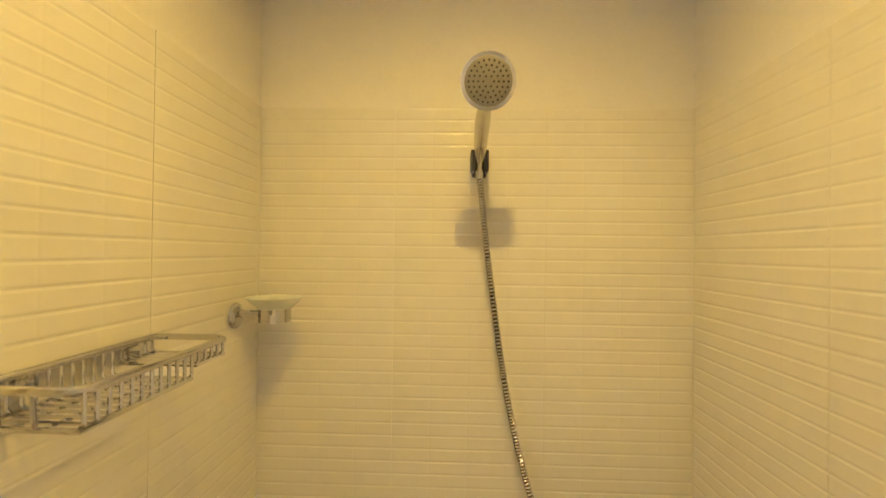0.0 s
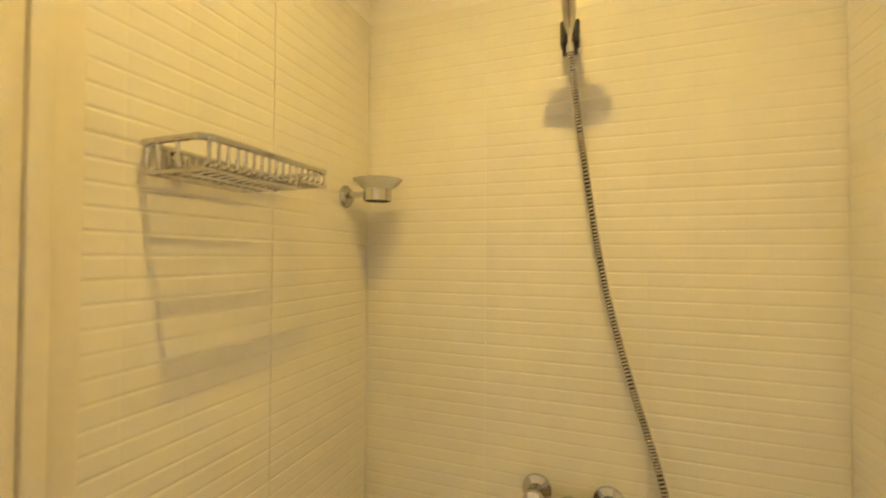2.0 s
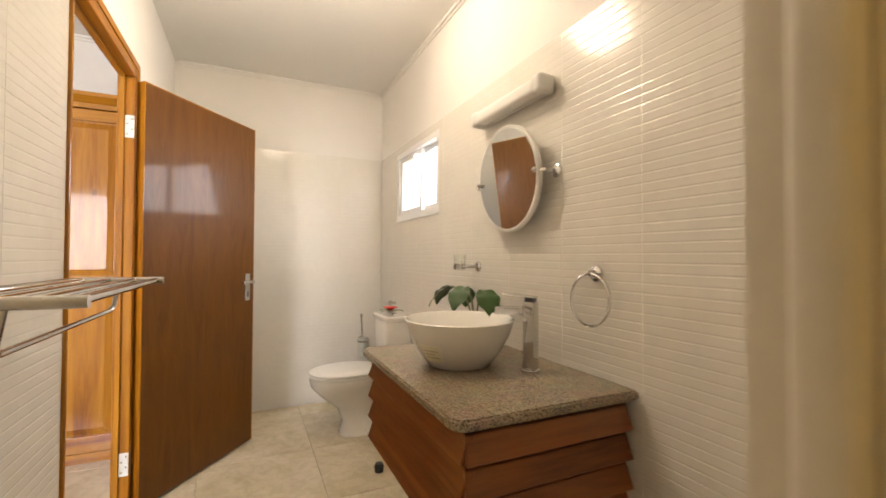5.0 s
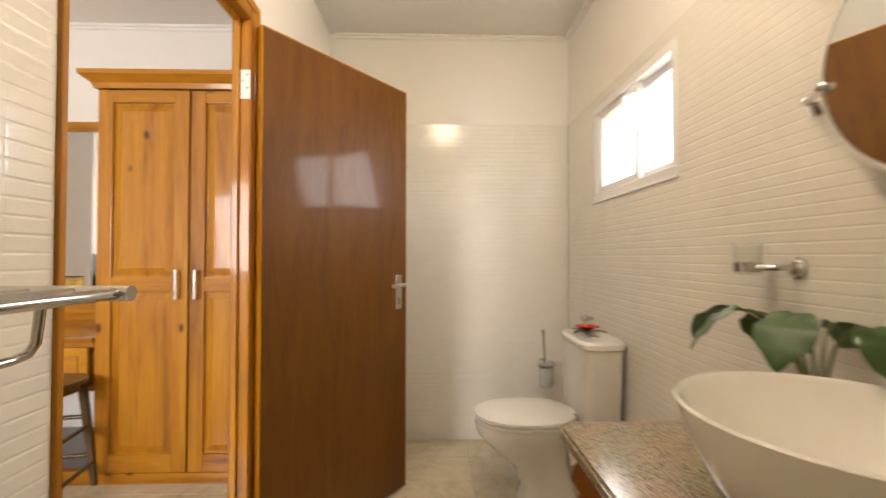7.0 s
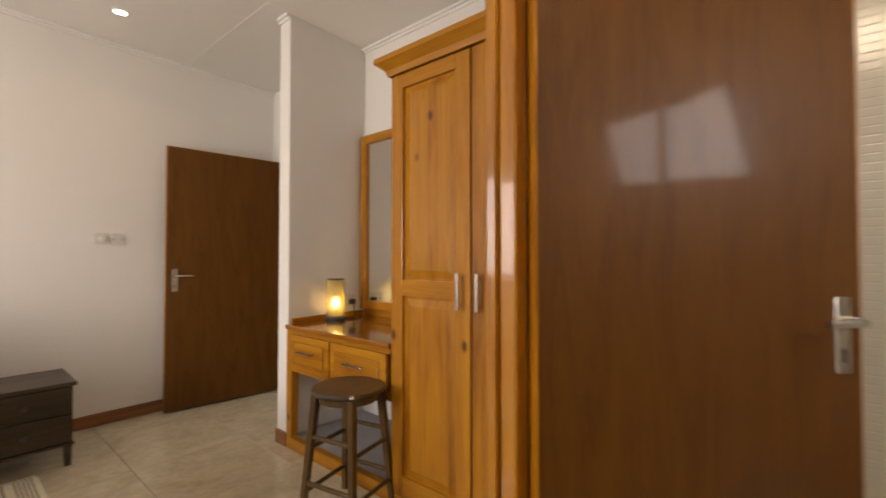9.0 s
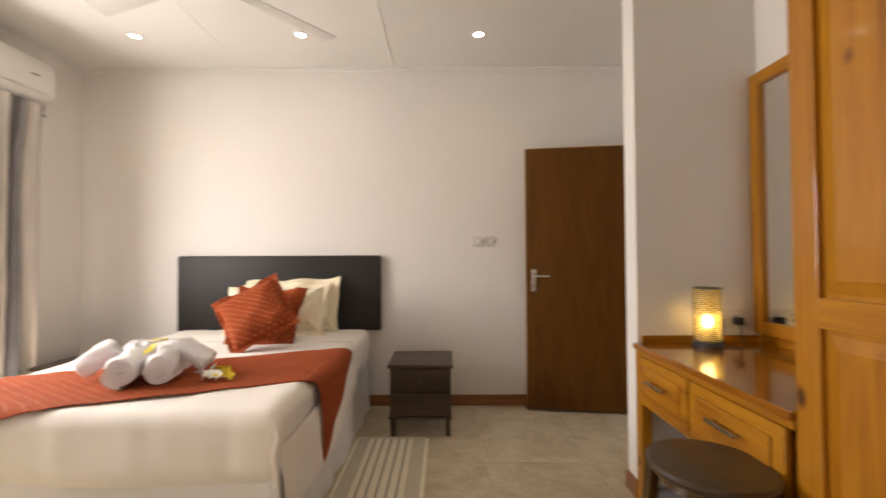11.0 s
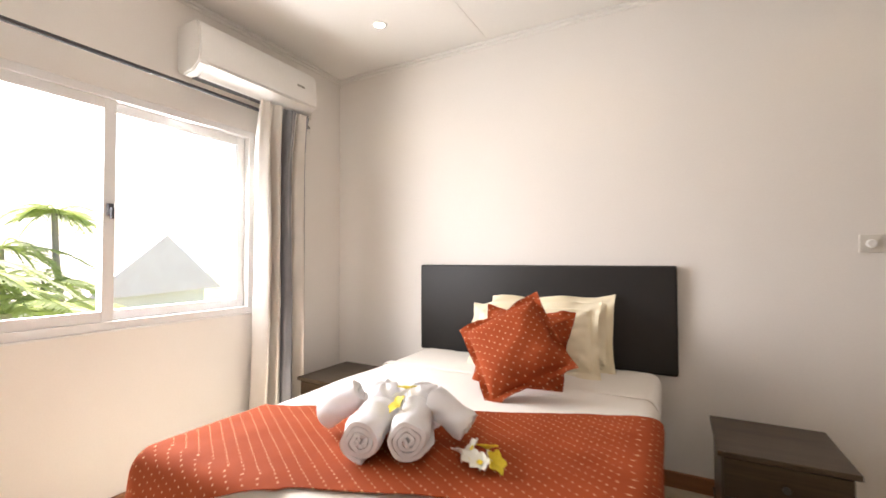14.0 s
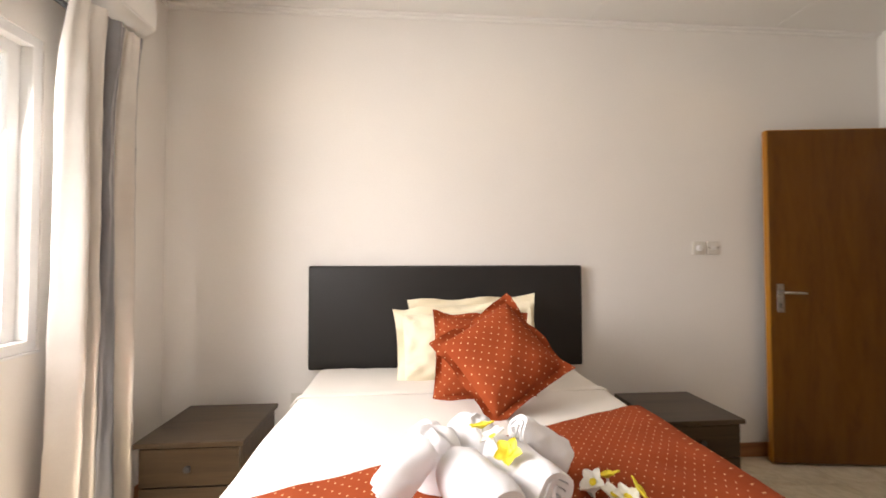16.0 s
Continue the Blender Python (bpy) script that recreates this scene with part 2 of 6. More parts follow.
SKIRTING = wood("skirting_wood", (0.16, 0.06, 0.02), (0.24, 0.095, 0.035), (0.30, 0.13, 0.05), 0, 0.4, 0.3, 0.0)
CHROME = surface("chrome", (0.56, 0.55, 0.53), (0.64, 0.63, 0.61), 0.09, 1.0, relief=0)
STEEL = surface("brushed_steel", (0.50, 0.48, 0.44), (0.60, 0.58, 0.54), 0.25, 1.0, relief=0.04)
ALU = surface("white_aluminium", (0.74, 0.74, 0.74), (0.80, 0.80, 0.79), 0.38, relief=0.02)
CERAMIC = surface("sanitary_ceramic", (0.78, 0.76, 0.72), (0.83, 0.81, 0.77), 0.1, big=2, fine=10, relief=0.0, coat=0.5)
PLASTIC = surface("white_plastic", (0.76, 0.75, 0.72), (0.81, 0.80, 0.77), 0.32, relief=0.02)
PVC = surface("cream_pvc", (0.66, 0.61, 0.52), (0.72, 0.67, 0.58), 0.3, relief=0.02)
GRANITE = granite("speckled_granite")
MIRROR = surface("mirror_silver", (0.88, 0.89, 0.88), (0.90, 0.91, 0.90), 0.01, 1.0, relief=0)
PANE = pane_material("window_glass")
FANC = surface("fan_enamel", (0.55, 0.53, 0.49), (0.62, 0.60, 0.56), 0.4, relief=0.02)
GLASS = clear("clear_glass", (0.93, 0.95, 0.93), 0.02, 0.05)
FROST = clear("frosted_glass", (0.93, 0.95, 0.88), 0.05, 0.4)
FROST.node_tree.nodes["Principled BSDF"].inputs["Transmission Weight"].default_value = 0.55
LEATHER = surface("black_leatherette", (0.006, 0.005, 0.0045), (0.010, 0.008, 0.007), 0.5, fine=260, relief=0.25)
SHEET = surface("cotton_sheet", (0.79, 0.745, 0.67), (0.84, 0.795, 0.73), 0.85, big=3, fine=700, relief=0.2, sheen=0.2, depth=0.0006)
SKIRTC = surface("bed_skirt_cotton", (0.72, 0.70, 0.66), (0.78, 0.76, 0.72), 0.9, big=3, fine=600, relief=0.2, depth=0.0006)
PILLOWC = surface("pillow_cotton", (0.79, 0.70, 0.50), (0.84, 0.76, 0.57), 0.85, big=6, fine=600, relief=0.2, sheen=0.2, depth=0.0006)
TERRY = surface("terry_towel", (0.82, 0.81, 0.82), (0.88, 0.87, 0.88), 0.95, big=30, fine=520, relief=0.9, sheen=0.4)
RUST = dotted("rust_dotted_cloth", (0.27, 0.048, 0.013), (0.34, 0.066, 0.019), (0.74, 0.48, 0.26), 0.041, 0.0027)
SATIN = surface("curtain_satin", (0.58, 0.55, 0.51), (0.70, 0.66, 0.61), 0.30, 0.4, big=5, fine=300, relief=0.12, sheen=0.4, depth=0.0008)
SATIN2 = surface("curtain_grey_band", (0.16, 0.16, 0.175), (0.24, 0.24, 0.26), 0.30, 0.4, big=5, fine=300, relief=0.12, sheen=0.4, depth=0.0008)
RODM = surface("rod_metal", (0.05, 0.05, 0.055), (0.08, 0.08, 0.085), 0.35, 0.6)
SPRAY = surface("grey_spray_plastic", (0.24, 0.22, 0.19), (0.32, 0.30, 0.26), 0.4, relief=0.02)
RUBBER = surface("black_plastic", (0.015, 0.015, 0.015), (0.03, 0.03, 0.03), 0.5)
CONCRETE = surface("bare_screed", (0.26, 0.26, 0.27), (0.36, 0.36, 0.37), 0.9, big=4, fine=90, relief=0.4)
LEAF = surface("glossy_leaf", (0.026, 0.068, 0.012), (0.05, 0.115, 0.024), 0.45, big=14, fine=90, relief=0.1)
LEAF2 = surface("sunlit_leaf", (0.14, 0.20, 0.07), (0.22, 0.29, 0.11), 0.5, big=4, fine=30)
ln2 = LEAF2.node_tree
lt = ln2.nodes.new("ShaderNodeBsdfTranslucent")
lt.inputs["Color"].default_value = (0.55, 0.62, 0.26, 1)
lm = ln2.nodes.new("ShaderNodeMixShader")
lm.inputs[0].default_value = 0.65
ln2.links.new(ln2.nodes["Principled BSDF"].outputs[0], lm.inputs[1])
ln2.links.new(lt.outputs[0], lm.inputs[2])
ln2.links.new(lm.outputs[0], ln2.nodes["Material Output"].inputs[0])
STEM = surface("stem", (0.10, 0.13, 0.04), (0.15, 0.18, 0.06), 0.6)
RED = surface("red_petal", (0.55, 0.03, 0.025), (0.70, 0.06, 0.04), 0.6, relief=0.0)
YELLOW = surface("yellow_petal", (0.80, 0.62, 0.02), (0.85, 0.74, 0.08), 0.6, relief=0.0)
WHITEP = surface("white_petal", (0.82, 0.80, 0.72), (0.86, 0.85, 0.80), 0.6, relief=0.0)
RUGC = surface("rug_cotton", (0.70, 0.64, 0.50), (0.78, 0.72, 0.58), 0.95, big=10, fine=350, relief=0.8)
RUGG = surface("rug_stripe", (0.27, 0.23, 0.15), (0.34, 0.30, 0.21), 0.95, big=10, fine=350, relief=0.8)
BARK = surface("bark", (0.28, 0.24, 0.19), (0.38, 0.33, 0.27), 0.9, relief=0.5)
ROOF = surface("roof_sheet", (0.78, 0.64, 0.61), (0.86, 0.74, 0.71), 0.6)
RENDERW = surface("outside_render", (0.76, 0.70, 0.67), (0.83, 0.78, 0.75), 0.8)
GRASS = surface("ground_cover", (0.16, 0.20, 0.10), (0.26, 0.29, 0.17), 0.9, big=0.4, fine=6)
# wooded hills, paled to blue-grey: the distance haze is in the colour
HAZED_HILL = surface("hill_with_painted_haze", (0.40, 0.45, 0.46), (0.50, 0.55, 0.56), 0.9, big=0.05, fine=0.6)
SHADE = surface("woven_lamp_shade", (0.75, 0.62, 0.30), (0.82, 0.70, 0.38), 0.8)
SHADE.node_tree.nodes["Principled BSDF"].inputs["Emission Color"].default_value = (1.0, 0.70, 0.16, 1)
SHADE.node_tree.nodes["Principled BSDF"].inputs["Emission Strength"].default_value = 0.10
sn = SHADE.node_tree
st_, so_, sa_, sb_ = sn.nodes.new("ShaderNodeBsdfTranslucent"), sn.nodes.new("ShaderNodeBsdfTransparent"), sn.nodes.new("ShaderNodeMixShader"), sn.nodes.new("ShaderNodeMixShader")
st_.inputs["Color"].default_value = (0.80, 0.58, 0.20, 1)
sa_.inputs[0].default_value, sb_.inputs[0].default_value = 0.55, 0.40
sn.links.new(sn.nodes["Principled BSDF"].outputs[0], sa_.inputs[1])
sn.links.new(st_.outputs[0], sa_.inputs[2])
sn.links.new(sa_.outputs[0], sb_.inputs[1])
sn.links.new(so_.outputs[0], sb_.inputs[2])
sn.links.new(sb_.outputs[0], sn.nodes["Material Output"].inputs[0])
DOWN = glow("downlight_glow", (1.0, 0.93, 0.78), 9.0)
BULB = glow("bulb_glow", (1.0, 0.78, 0.32), 8.0)
SWITCH = surface("switch_plastic", (0.64, 0.61, 0.55), (0.70, 0.67, 0.61), 0.35, relief=0.02)
STICKER = surface("sticker_paper", (0.70, 0.67, 0.52), (0.76, 0.73, 0.58), 0.6)
INK = surface("faded_print", (0.42, 0.38, 0.26), (0.50, 0.46, 0.32), 0.7)
DARKWOOD = surface("hall_dark_wood", (0.03, 0.02, 0.015), (0.05, 0.035, 0.025), 0.5)


# ---- mesh helpers ----
def thing(name, label, category, loc=(0, 0, 0), rz=0.0, group="", kind=""):
    ob = new(name)
    ob.empty_display_size = 0.1
    ob.matrix_world = pose(*loc, 0, 0, rz)
    return tagged(ob, label, category, group, kind)


def part(name, bm, material, parent=None, label="", smooth=False):
    me = bpy.data.meshes.new(name)
    bmesh.ops.recalc_face_normals(bm, faces=bm.faces[:])
    if smooth:
        for f in bm.faces:
            f.smooth = True
    bm.to_mesh(me)
    bm.free()
    me.materials.append(material)
    if smooth:
        me.set_sharp_from_angle(angle=radians(40))
    ob = new(name, me)
    if parent:
        ob.parent = parent
    if label:
        ob["label"] = label
    return ob


def bx(bm, x0, y0, z0, x1, y1, z1, b=0.0, seg=2):
    m = Matrix.LocRotScale(((x0 + x1) / 2, (y0 + y1) / 2, (z0 + z1) / 2), None, (abs(x1 - x0), abs(y1 - y0), abs(z1 - z0)))
    vs = bmesh.ops.create_cube(bm, size=1, matrix=m)["verts"]
    if b:
        es = list({e for v in vs for e in v.link_edges})
        bmesh.ops.bevel(bm, geom=es, offset=b, segments=seg, affect="EDGES", profile=0.6)
    return bm


def box(x0, y0, z0, x1, y1, z1, b=0.0, seg=2):
    return bx(bmesh.new(), x0, y0, z0, x1, y1, z1, b, seg)


def tube(bm, pts, r, n=8, closed=False, caps=True):
    """A round tube along points; r is one radius or one per point."""
    pts = [Vector(p) for p in pts]
    k = len(pts)
    rs = r if isinstance(r, (list, tuple)) else [r] * k
    rings, up = [], None
    for i, p in enumerate(pts):
        a = pts[(i - 1) % k] if closed or i else p
        c = pts[(i + 1) % k] if closed or i < k - 1 else p
        d = (c - a).normalized()
        if up is None:
            up = d.orthogonal().normalized()
        up = (up - d * up.dot(d)).normalized()
        side = d.cross(up)
        rings.append([bm.verts.new(p + rs[i] * (math.cos(2 * math.pi * j / n) * up + math.sin(2 * math.pi * j / n) * side)) for j in range(n)])
    for i in range(k if closed else k - 1):
        a, c = rings[i], rings[(i + 1) % k]
        for j in range(n):
            bm.faces.new((a[j], a[(j + 1) % n], c[(j + 1) % n], c[j]))
    if caps and not closed:
        bm.faces.new(rings[0][::-1])
        bm.faces.new(rings[-1])
    return bm


def rod(p, q, r, r2=None, n=16):
    return tube(bmesh.new(), [p, q], [r, r if r2 is None else r2], n)


def lathe(profile, n=32, at=(0, 0, 0), squash=(1, 1)):
    bm = bmesh.new()
    rings = []
    for r, z in profile:
        if r < 1e-6:
            rings.append([bm.verts.new((at[0], at[1], at[2] + z))])
        else:
            rings.append([bm.verts.new((at[0] + r * squash[0] * math.cos(2 * math.pi * j / n), at[1] + r * squash[1] * math.sin(2 * math.pi * j / n), at[2] + z)) for j in range(n)])
    for a, c in zip(rings, rings[1:]):
        for j in range(n):
            j2 = (j + 1) % n
            vs = [a[j % len(a)], a[j2 % len(a)], c[j2 % len(c)], c[j % len(c)]]
            vs = [v for i, v in enumerate(vs) if v not in vs[:i]]
            if len(vs) > 2:
                bm.faces.new(vs)
    return bm


def sheet_grid(fn, nu, nv, thick=0.0):
    """A cloth from fn(u, v) -> (x, y, z, s, t), with its own metres s, t as UV; thick gives it a back face."""
    bm = bmesh.new()
    uv = bm.loops.layers.uv.new("UVMap")
    g, st = [], {}
    for i in range(nu + 1):
        row = []
        for j in range(nv + 1):
            x, y, z, s, t = fn(i / nu, j / nv)
            v = bm.verts.new((x, y, z))
            st[v] = (s, t)
            row.append(v)
        g.append(row)
    for i in range(nu):
        for j in range(nv):
            f = bm.faces.new((g[i][j], g[i + 1][j], g[i + 1][j + 1], g[i][j + 1]))
            for lp in f.loops:
                lp[uv].uv = st[lp.vert]
    if thick:
        bmesh.ops.recalc_face_normals(bm, faces=bm.faces[:])
        bmesh.ops.solidify(bm, geom=bm.faces[:], thickness=thick)
    return bm


def moved(bm, m):
    bm.transform(m)
    return bm


def joined(*bms):
    out = bmesh.new()
    for b in bms:
        me = bpy.data.meshes.new("tmp")
        b.to_mesh(me)
        b.free()
        out.from_mesh(me)
        bpy.data.meshes.remove(me)
    return out


def wob(x, y, z, s):
    return noise.noise(Vector((x * s, y * s, z * s)))


# ---- the rooms ----
def structure(name, label, category, bm, material, smooth=False):
    ob = part(name, bm, material, None, "", smooth)
    return tagged(ob, label, category, "", "structure")


CEIL_Z, BATH_Z = 2.70, 2.60
# bedroom: x -4.00 .. 0.45, y -3.88 .. -0.72; bathroom: x -3.88 .. 0.53, y -0.56 .. 0.97
bm = bmesh.new()
bx(bm, -4.12, -4.02, 0, 0.61, -3.88, CEIL_Z)
wall_head = structure("wall_south", "cream-white painted plaster wall behind the bed", "wall", bm, PAINT)

bm = bmesh.new()  # window wall with its opening
bx(bm, 0.45, -3.88, 0, 0.61, -3.08, CEIL_Z)
bx(bm, 0.45, -1.48, 0, 0.61, -0.62, CEIL_Z)
bx(bm, 0.45, -3.08, 0, 0.61, -1.48, 0.89)
bx(bm, 0.45, -3.08, 2.06, 0.61, -1.48, CEIL_Z)
wall_east = structure("wall_east", "white painted wall with a wide sliding window", "wall", bm, PAINT)

bm = bmesh.new()  # west wall of the bedroom with the entry door opening
bx(bm, -4.12, -3.88, 0, -4.0, -3.70, CEIL_Z)
bx(bm, -4.12, -2.86, 0, -4.0, -0.62, CEIL_Z)
bx(bm, -4.12, -3.70, 2.06, -4.0, -2.86, CEIL_Z)
wall_west = structure("wall_west", "white painted wall with a timber-framed doorway", "wall", bm, PAINT)

bm = box(-4.0, -2.69, 0, -3.40, -2.57, CEIL_Z, 0.006)
structure("wall_partition", "short white partition beside the dressing table", "wall", bm, PAINT)

bm = bmesh.new()  # wall between bathroom and bedroom with the bathroom door opening
bx(bm, -4.12, -0.62, 0, -2.735, -0.57, CEIL_Z)
bx(bm, -1.925, -0.62, 0, 0.61, -0.57, CEIL_Z)
bx(bm, -2.735, -0.62, 2.06, -1.925, -0.57, CEIL_Z)
wall_mid = structure("wall_middle", "white wall between bathroom and bedroom with a doorway", "wall", bm, PAINT)

bm = bmesh.new()  # bathroom window wall
bx(bm, -4.05, 0.98, 0, -3.455, 1.13, CEIL_Z)
bx(bm, -2.66, 0.98, 0, 0.69, 1.13, CEIL_Z)
bx(bm, -3.455, 0.98, 0, -2.66, 1.13, 1.46)
bx(bm, -3.455, 0.98, 1.97, -2.66, 1.13, CEIL_Z)
wall_north = structure("wall_north", "bathroom wall of white relief tiles with plaster above", "wall", bm, PAINT)

bm = box(-4.05, -0.57, 0, -3.89, 0.98, CEIL_Z)
wall_bath_west = structure("wall_bath_west", "bathroom end wall of white relief tiles with plaster above", "wall", bm, PAINT)
bm = box(0.54, -0.57, 0, 0.69, 0.98, CEIL_Z)
wall_bath_east = structure("wall_bath_east", "shower side wall of white relief tiles with plaster above", "wall", bm, PAINT)
bm = box(-0.505, 0.235, 0, -0.47, 0.98, BATH_Z)
wall_shower = structure("wall_shower", "thin tiled partition between shower and washbasin", "wall", bm, PAINT)

structure("ceiling", "flat white panelled bedroom ceiling", "ceiling", box(-4.12, -4.02, CEIL_Z, 0.61, -0.57, CEIL_Z + 0.12), CEIL)
structure("ceiling_bath", "flat white bathroom ceiling", "ceiling", box(-4.05, -0.57, BATH_Z, 0.69, 1.13, BATH_Z + 0.1), CEIL)
bm = bmesh.new()
for jx in (-0.86, -2.06, -3.26):
    bx(bm, jx - 0.014, -3.88, CEIL_Z - 0.003, jx + 0.014, -0.62, CEIL_Z, 0.001, 1)
structure("trim_ceiling", "thin white cover strips over the ceiling joints", "trim", bm, CEIL)
bm = bmesh.new()
for h, d in ((0.035, 0.012), (0.018, 0.028)):
    bx(bm, -4.0, -3.88, CEIL_Z - h, 0.45, -3.88 + d, CEIL_Z, 0.003, 1)
    bx(bm, 0.45 - d, -3.85, CEIL_Z - h, 0.45, -0.75, CEIL_Z, 0.003, 1)
    bx(bm, -4.0, -2.57, CEIL_Z - h, -4.0 + d, -0.75, CEIL_Z, 0.003, 1)
    bx(bm, -4.0, -0.62 - d, CEIL_Z - h, 0.45, -0.62, CEIL_Z, 0.003, 1)
    bx(bm, -3.4, -2.69, CEIL_Z - h, -3.4 + d, -2.57, CEIL_Z, 0.003, 1)
structure("trim_cornice", "slim white cornice moulding", "trim", bm, CEIL)
bm = bmesh.new()
for h, d in ((0.03, 0.010), (0.015, 0.024)):
    bx(bm, -3.89, 0.98 - d, BATH_Z - h, -0.505, 0.98, BATH_Z, 0.003, 1)
    bx(bm, -3.89, -0.54, BATH_Z - h, -3.89 + d, 0.95, BATH_Z, 0.003, 1)
structure("trim_cornice_bath", "slim white bathroom cornice moulding", "trim", bm, CEIL)

floor = structure("floor", "polished beige marble-look floor", "floor", box(-6.6, -5.4, -0.12, 0.69, 1.13, -0.006), GROUT)


def skirting(name, x0, y0, x1, y1, axis):
    bm = box(x0, y0, 0, x1, y1, 0.085, 0.006)
    ob = structure(name, "stained timber skirting board", "baseboard", bm, SKIRTING)
    return ob


skirting("baseboard_south", -3.98, -3.88, 0.45, -3.862, 0)
skirting("baseboard_east", 0.432, -3.86, 0.45, -0.74, 1)
skirting("baseboard_partition", -3.40, -2.69, -3.384, -2.57, 1)
skirting("baseboard_middle", -1.92, -0.638, 0.43, -0.62, 0)


# ---- doors and windows ----
def door_frame(name, label, cx0, cx1, y0, y1, top, w2=0.032):
    """Timber frame round an opening that runs along x from cx0 to cx1, through a wall y0..y1."""
    f = thing(name, label, "door frame", (0, 0, 0), 0, "", "structure")
    w = 0.045
    part("jamb", box(cx0, y0 - 0.008, 0, cx0 + w, y1 + 0.008, top, 0.004), PINE_Z, f)
    part("jamb", box(cx1 - w2, y0 - 0.008, 0, cx1, y1 + 0.008, top, 0.004), PINE_Z, f)
    part("stop", box(cx0 + w, y0 + 0.004, 0, cx0 + w + 0.012, y1 - 0.03, top - w, 0.002, 1), PINE_Z, f)
    part("head", box(cx0 + w, y0 - 0.008, top - w, cx1 - w2, y1 + 0.008, top, 0.004), PINE_X, f)
    part("head_stop", box(cx0 + w + 0.012, y0 + 0.004, top - w - 0.012, cx1 - w2, y1 - 0.03, top - w, 0.002, 1), PINE_X, f)
    for a, c in ((cx0 - 0.03, cx0),):
        part("architrave", box(a, y1 - 0.002, 0, c, y1 + 0.012, top + 0.03, 0.003), PINE_Z, f)
    part("architrave_head", box(cx0, y1 - 0.002, top, cx1, y1 + 0.012, top + 0.03, 0.003), PINE_X, f)
    return f


def door_leaf(name, label, length, height, flip=1):
    """A flush plywood door that runs from its hinge at the origin along +x; handles on both faces."""
    d = thing(name, label, "door", (0, 0, 0), 0, "", "structure")
    t = 0.02
    part("leaf", box(0.004, -t, 0.008, length - 0.004, t, height - 0.004, 0.002, 1), PLY, d)
    part("edge_strip", box(length - 0.004, -t, 0.008, length, t, height - 0.004), PINE_Z, d, "pale pine edge strip")
    part("edge_strip", box(0.0, -t, 0.008, 0.004, t, height - 0.004), PINE_Z, d, "pale pine edge strip")
    part("edge_strip", box(0.0, -t, height - 0.004, length, t, height), PINE_X, d, "pale pine edge strip")
    hx, hz = length - 0.06, 1.0
    for s in (1, -1):
        pl = part("handle_plate", box(hx - 0.02, s * t, hz - 0.10, hx + 0.02, s * (t + 0.006), hz + 0.07, 0.003), STEEL, d, "brushed steel lock plate")
        bm = tube(bmesh.new(), [(hx, s * t, hz + 0.02), (hx, s * (t + 0.045), hz + 0.02), (hx - 0.012, s * (t + 0.055), hz + 0.02), (hx - 0.11, s * (t + 0.055), hz + 0.018)], 0.009, 10)
        part("lever", bm, STEEL, pl, "", True)
        part("keyhole", box(hx - 0.004, s * (t + 0.006), hz - 0.075, hx + 0.004, s * (t + 0.0075), hz - 0.045, 0.0006, 1), RUBBER, pl)
    for z in (0.22, height - 0.22):
        h = part("hinge", box(-0.004, flip * (t - 0.002), z - 0.05, 0.03, flip * (t + 0.002), z + 0.05), STEEL, d, "steel butt hinge")
        part("knuckle", rod((-0.004, flip * (t + 0.004), z - 0.05), (-0.004, flip * (t + 0.004), z + 0.05), 0.006, None, 10), STEEL, h, "", True)
        part("hinge_flap", box(-0.034, flip * (t - 0.002), z - 0.05, -0.01, flip * (t + 0.002), z + 0.05), STEEL, h)
    return d


bath_frame = door_frame("door_frame_bath", "varnished knotty pine door frame", -2.735, -1.930, -0.615, -0.562, 2.06, 0.014)
for z in (0.24, 1.78):
    hp_ = part("hinge_plate", box(-2.690, -0.591, z - 0.052, -2.6865, -0.555, z + 0.052, 0.001, 1), ALU, bath_frame, "pale steel hinge plate")
    for dy, dz in ((-0.582, -0.035), (-0.564, -0.012), (-0.582, 0.012), (-0.564, 0.035)):
        part("screw", moved(lathe(((0, 0.0012), (0.0035, 0.001), (0.004, 0.0)), 10), Matrix.Translation((-2.6865, dy, z + dz)) @ Matrix.Rotation(math.pi / 2, 4, "Y")), STEEL, hp_)
hx, hy, fx, fy = -2.715, -0.535, -3.345, -0.055
bath_door = door_leaf("door_1", "open flush plywood door with pine edges and steel lever handles", math.hypot(fx - hx, fy - hy), 2.0, 1)
bath_door.matrix_world = pose(hx, hy, 0.006, 0, 0, math.degrees(math.atan2(fy - hy, fx - hx)))

f2 = door_frame("door_frame_entry", "dark varnished timber door frame", -0.42, 0.42, -0.06, 0.06, 2.06)
f2.matrix_world = pose(-4.06, -3.28, 0, 0, 0, -90)
hx, hy, fx, fy = -3.955, -3.655, -3.095, -3.775
entry_door = door_leaf("door_2", "open flush brown plywood door against the wall", math.hypot(fx - hx, fy - hy), 2.0, 1)
entry_door.matrix_world = pose(hx, hy, 0.006, 0, 0, math.degrees(math.atan2(fy - hy, fx - hx)))


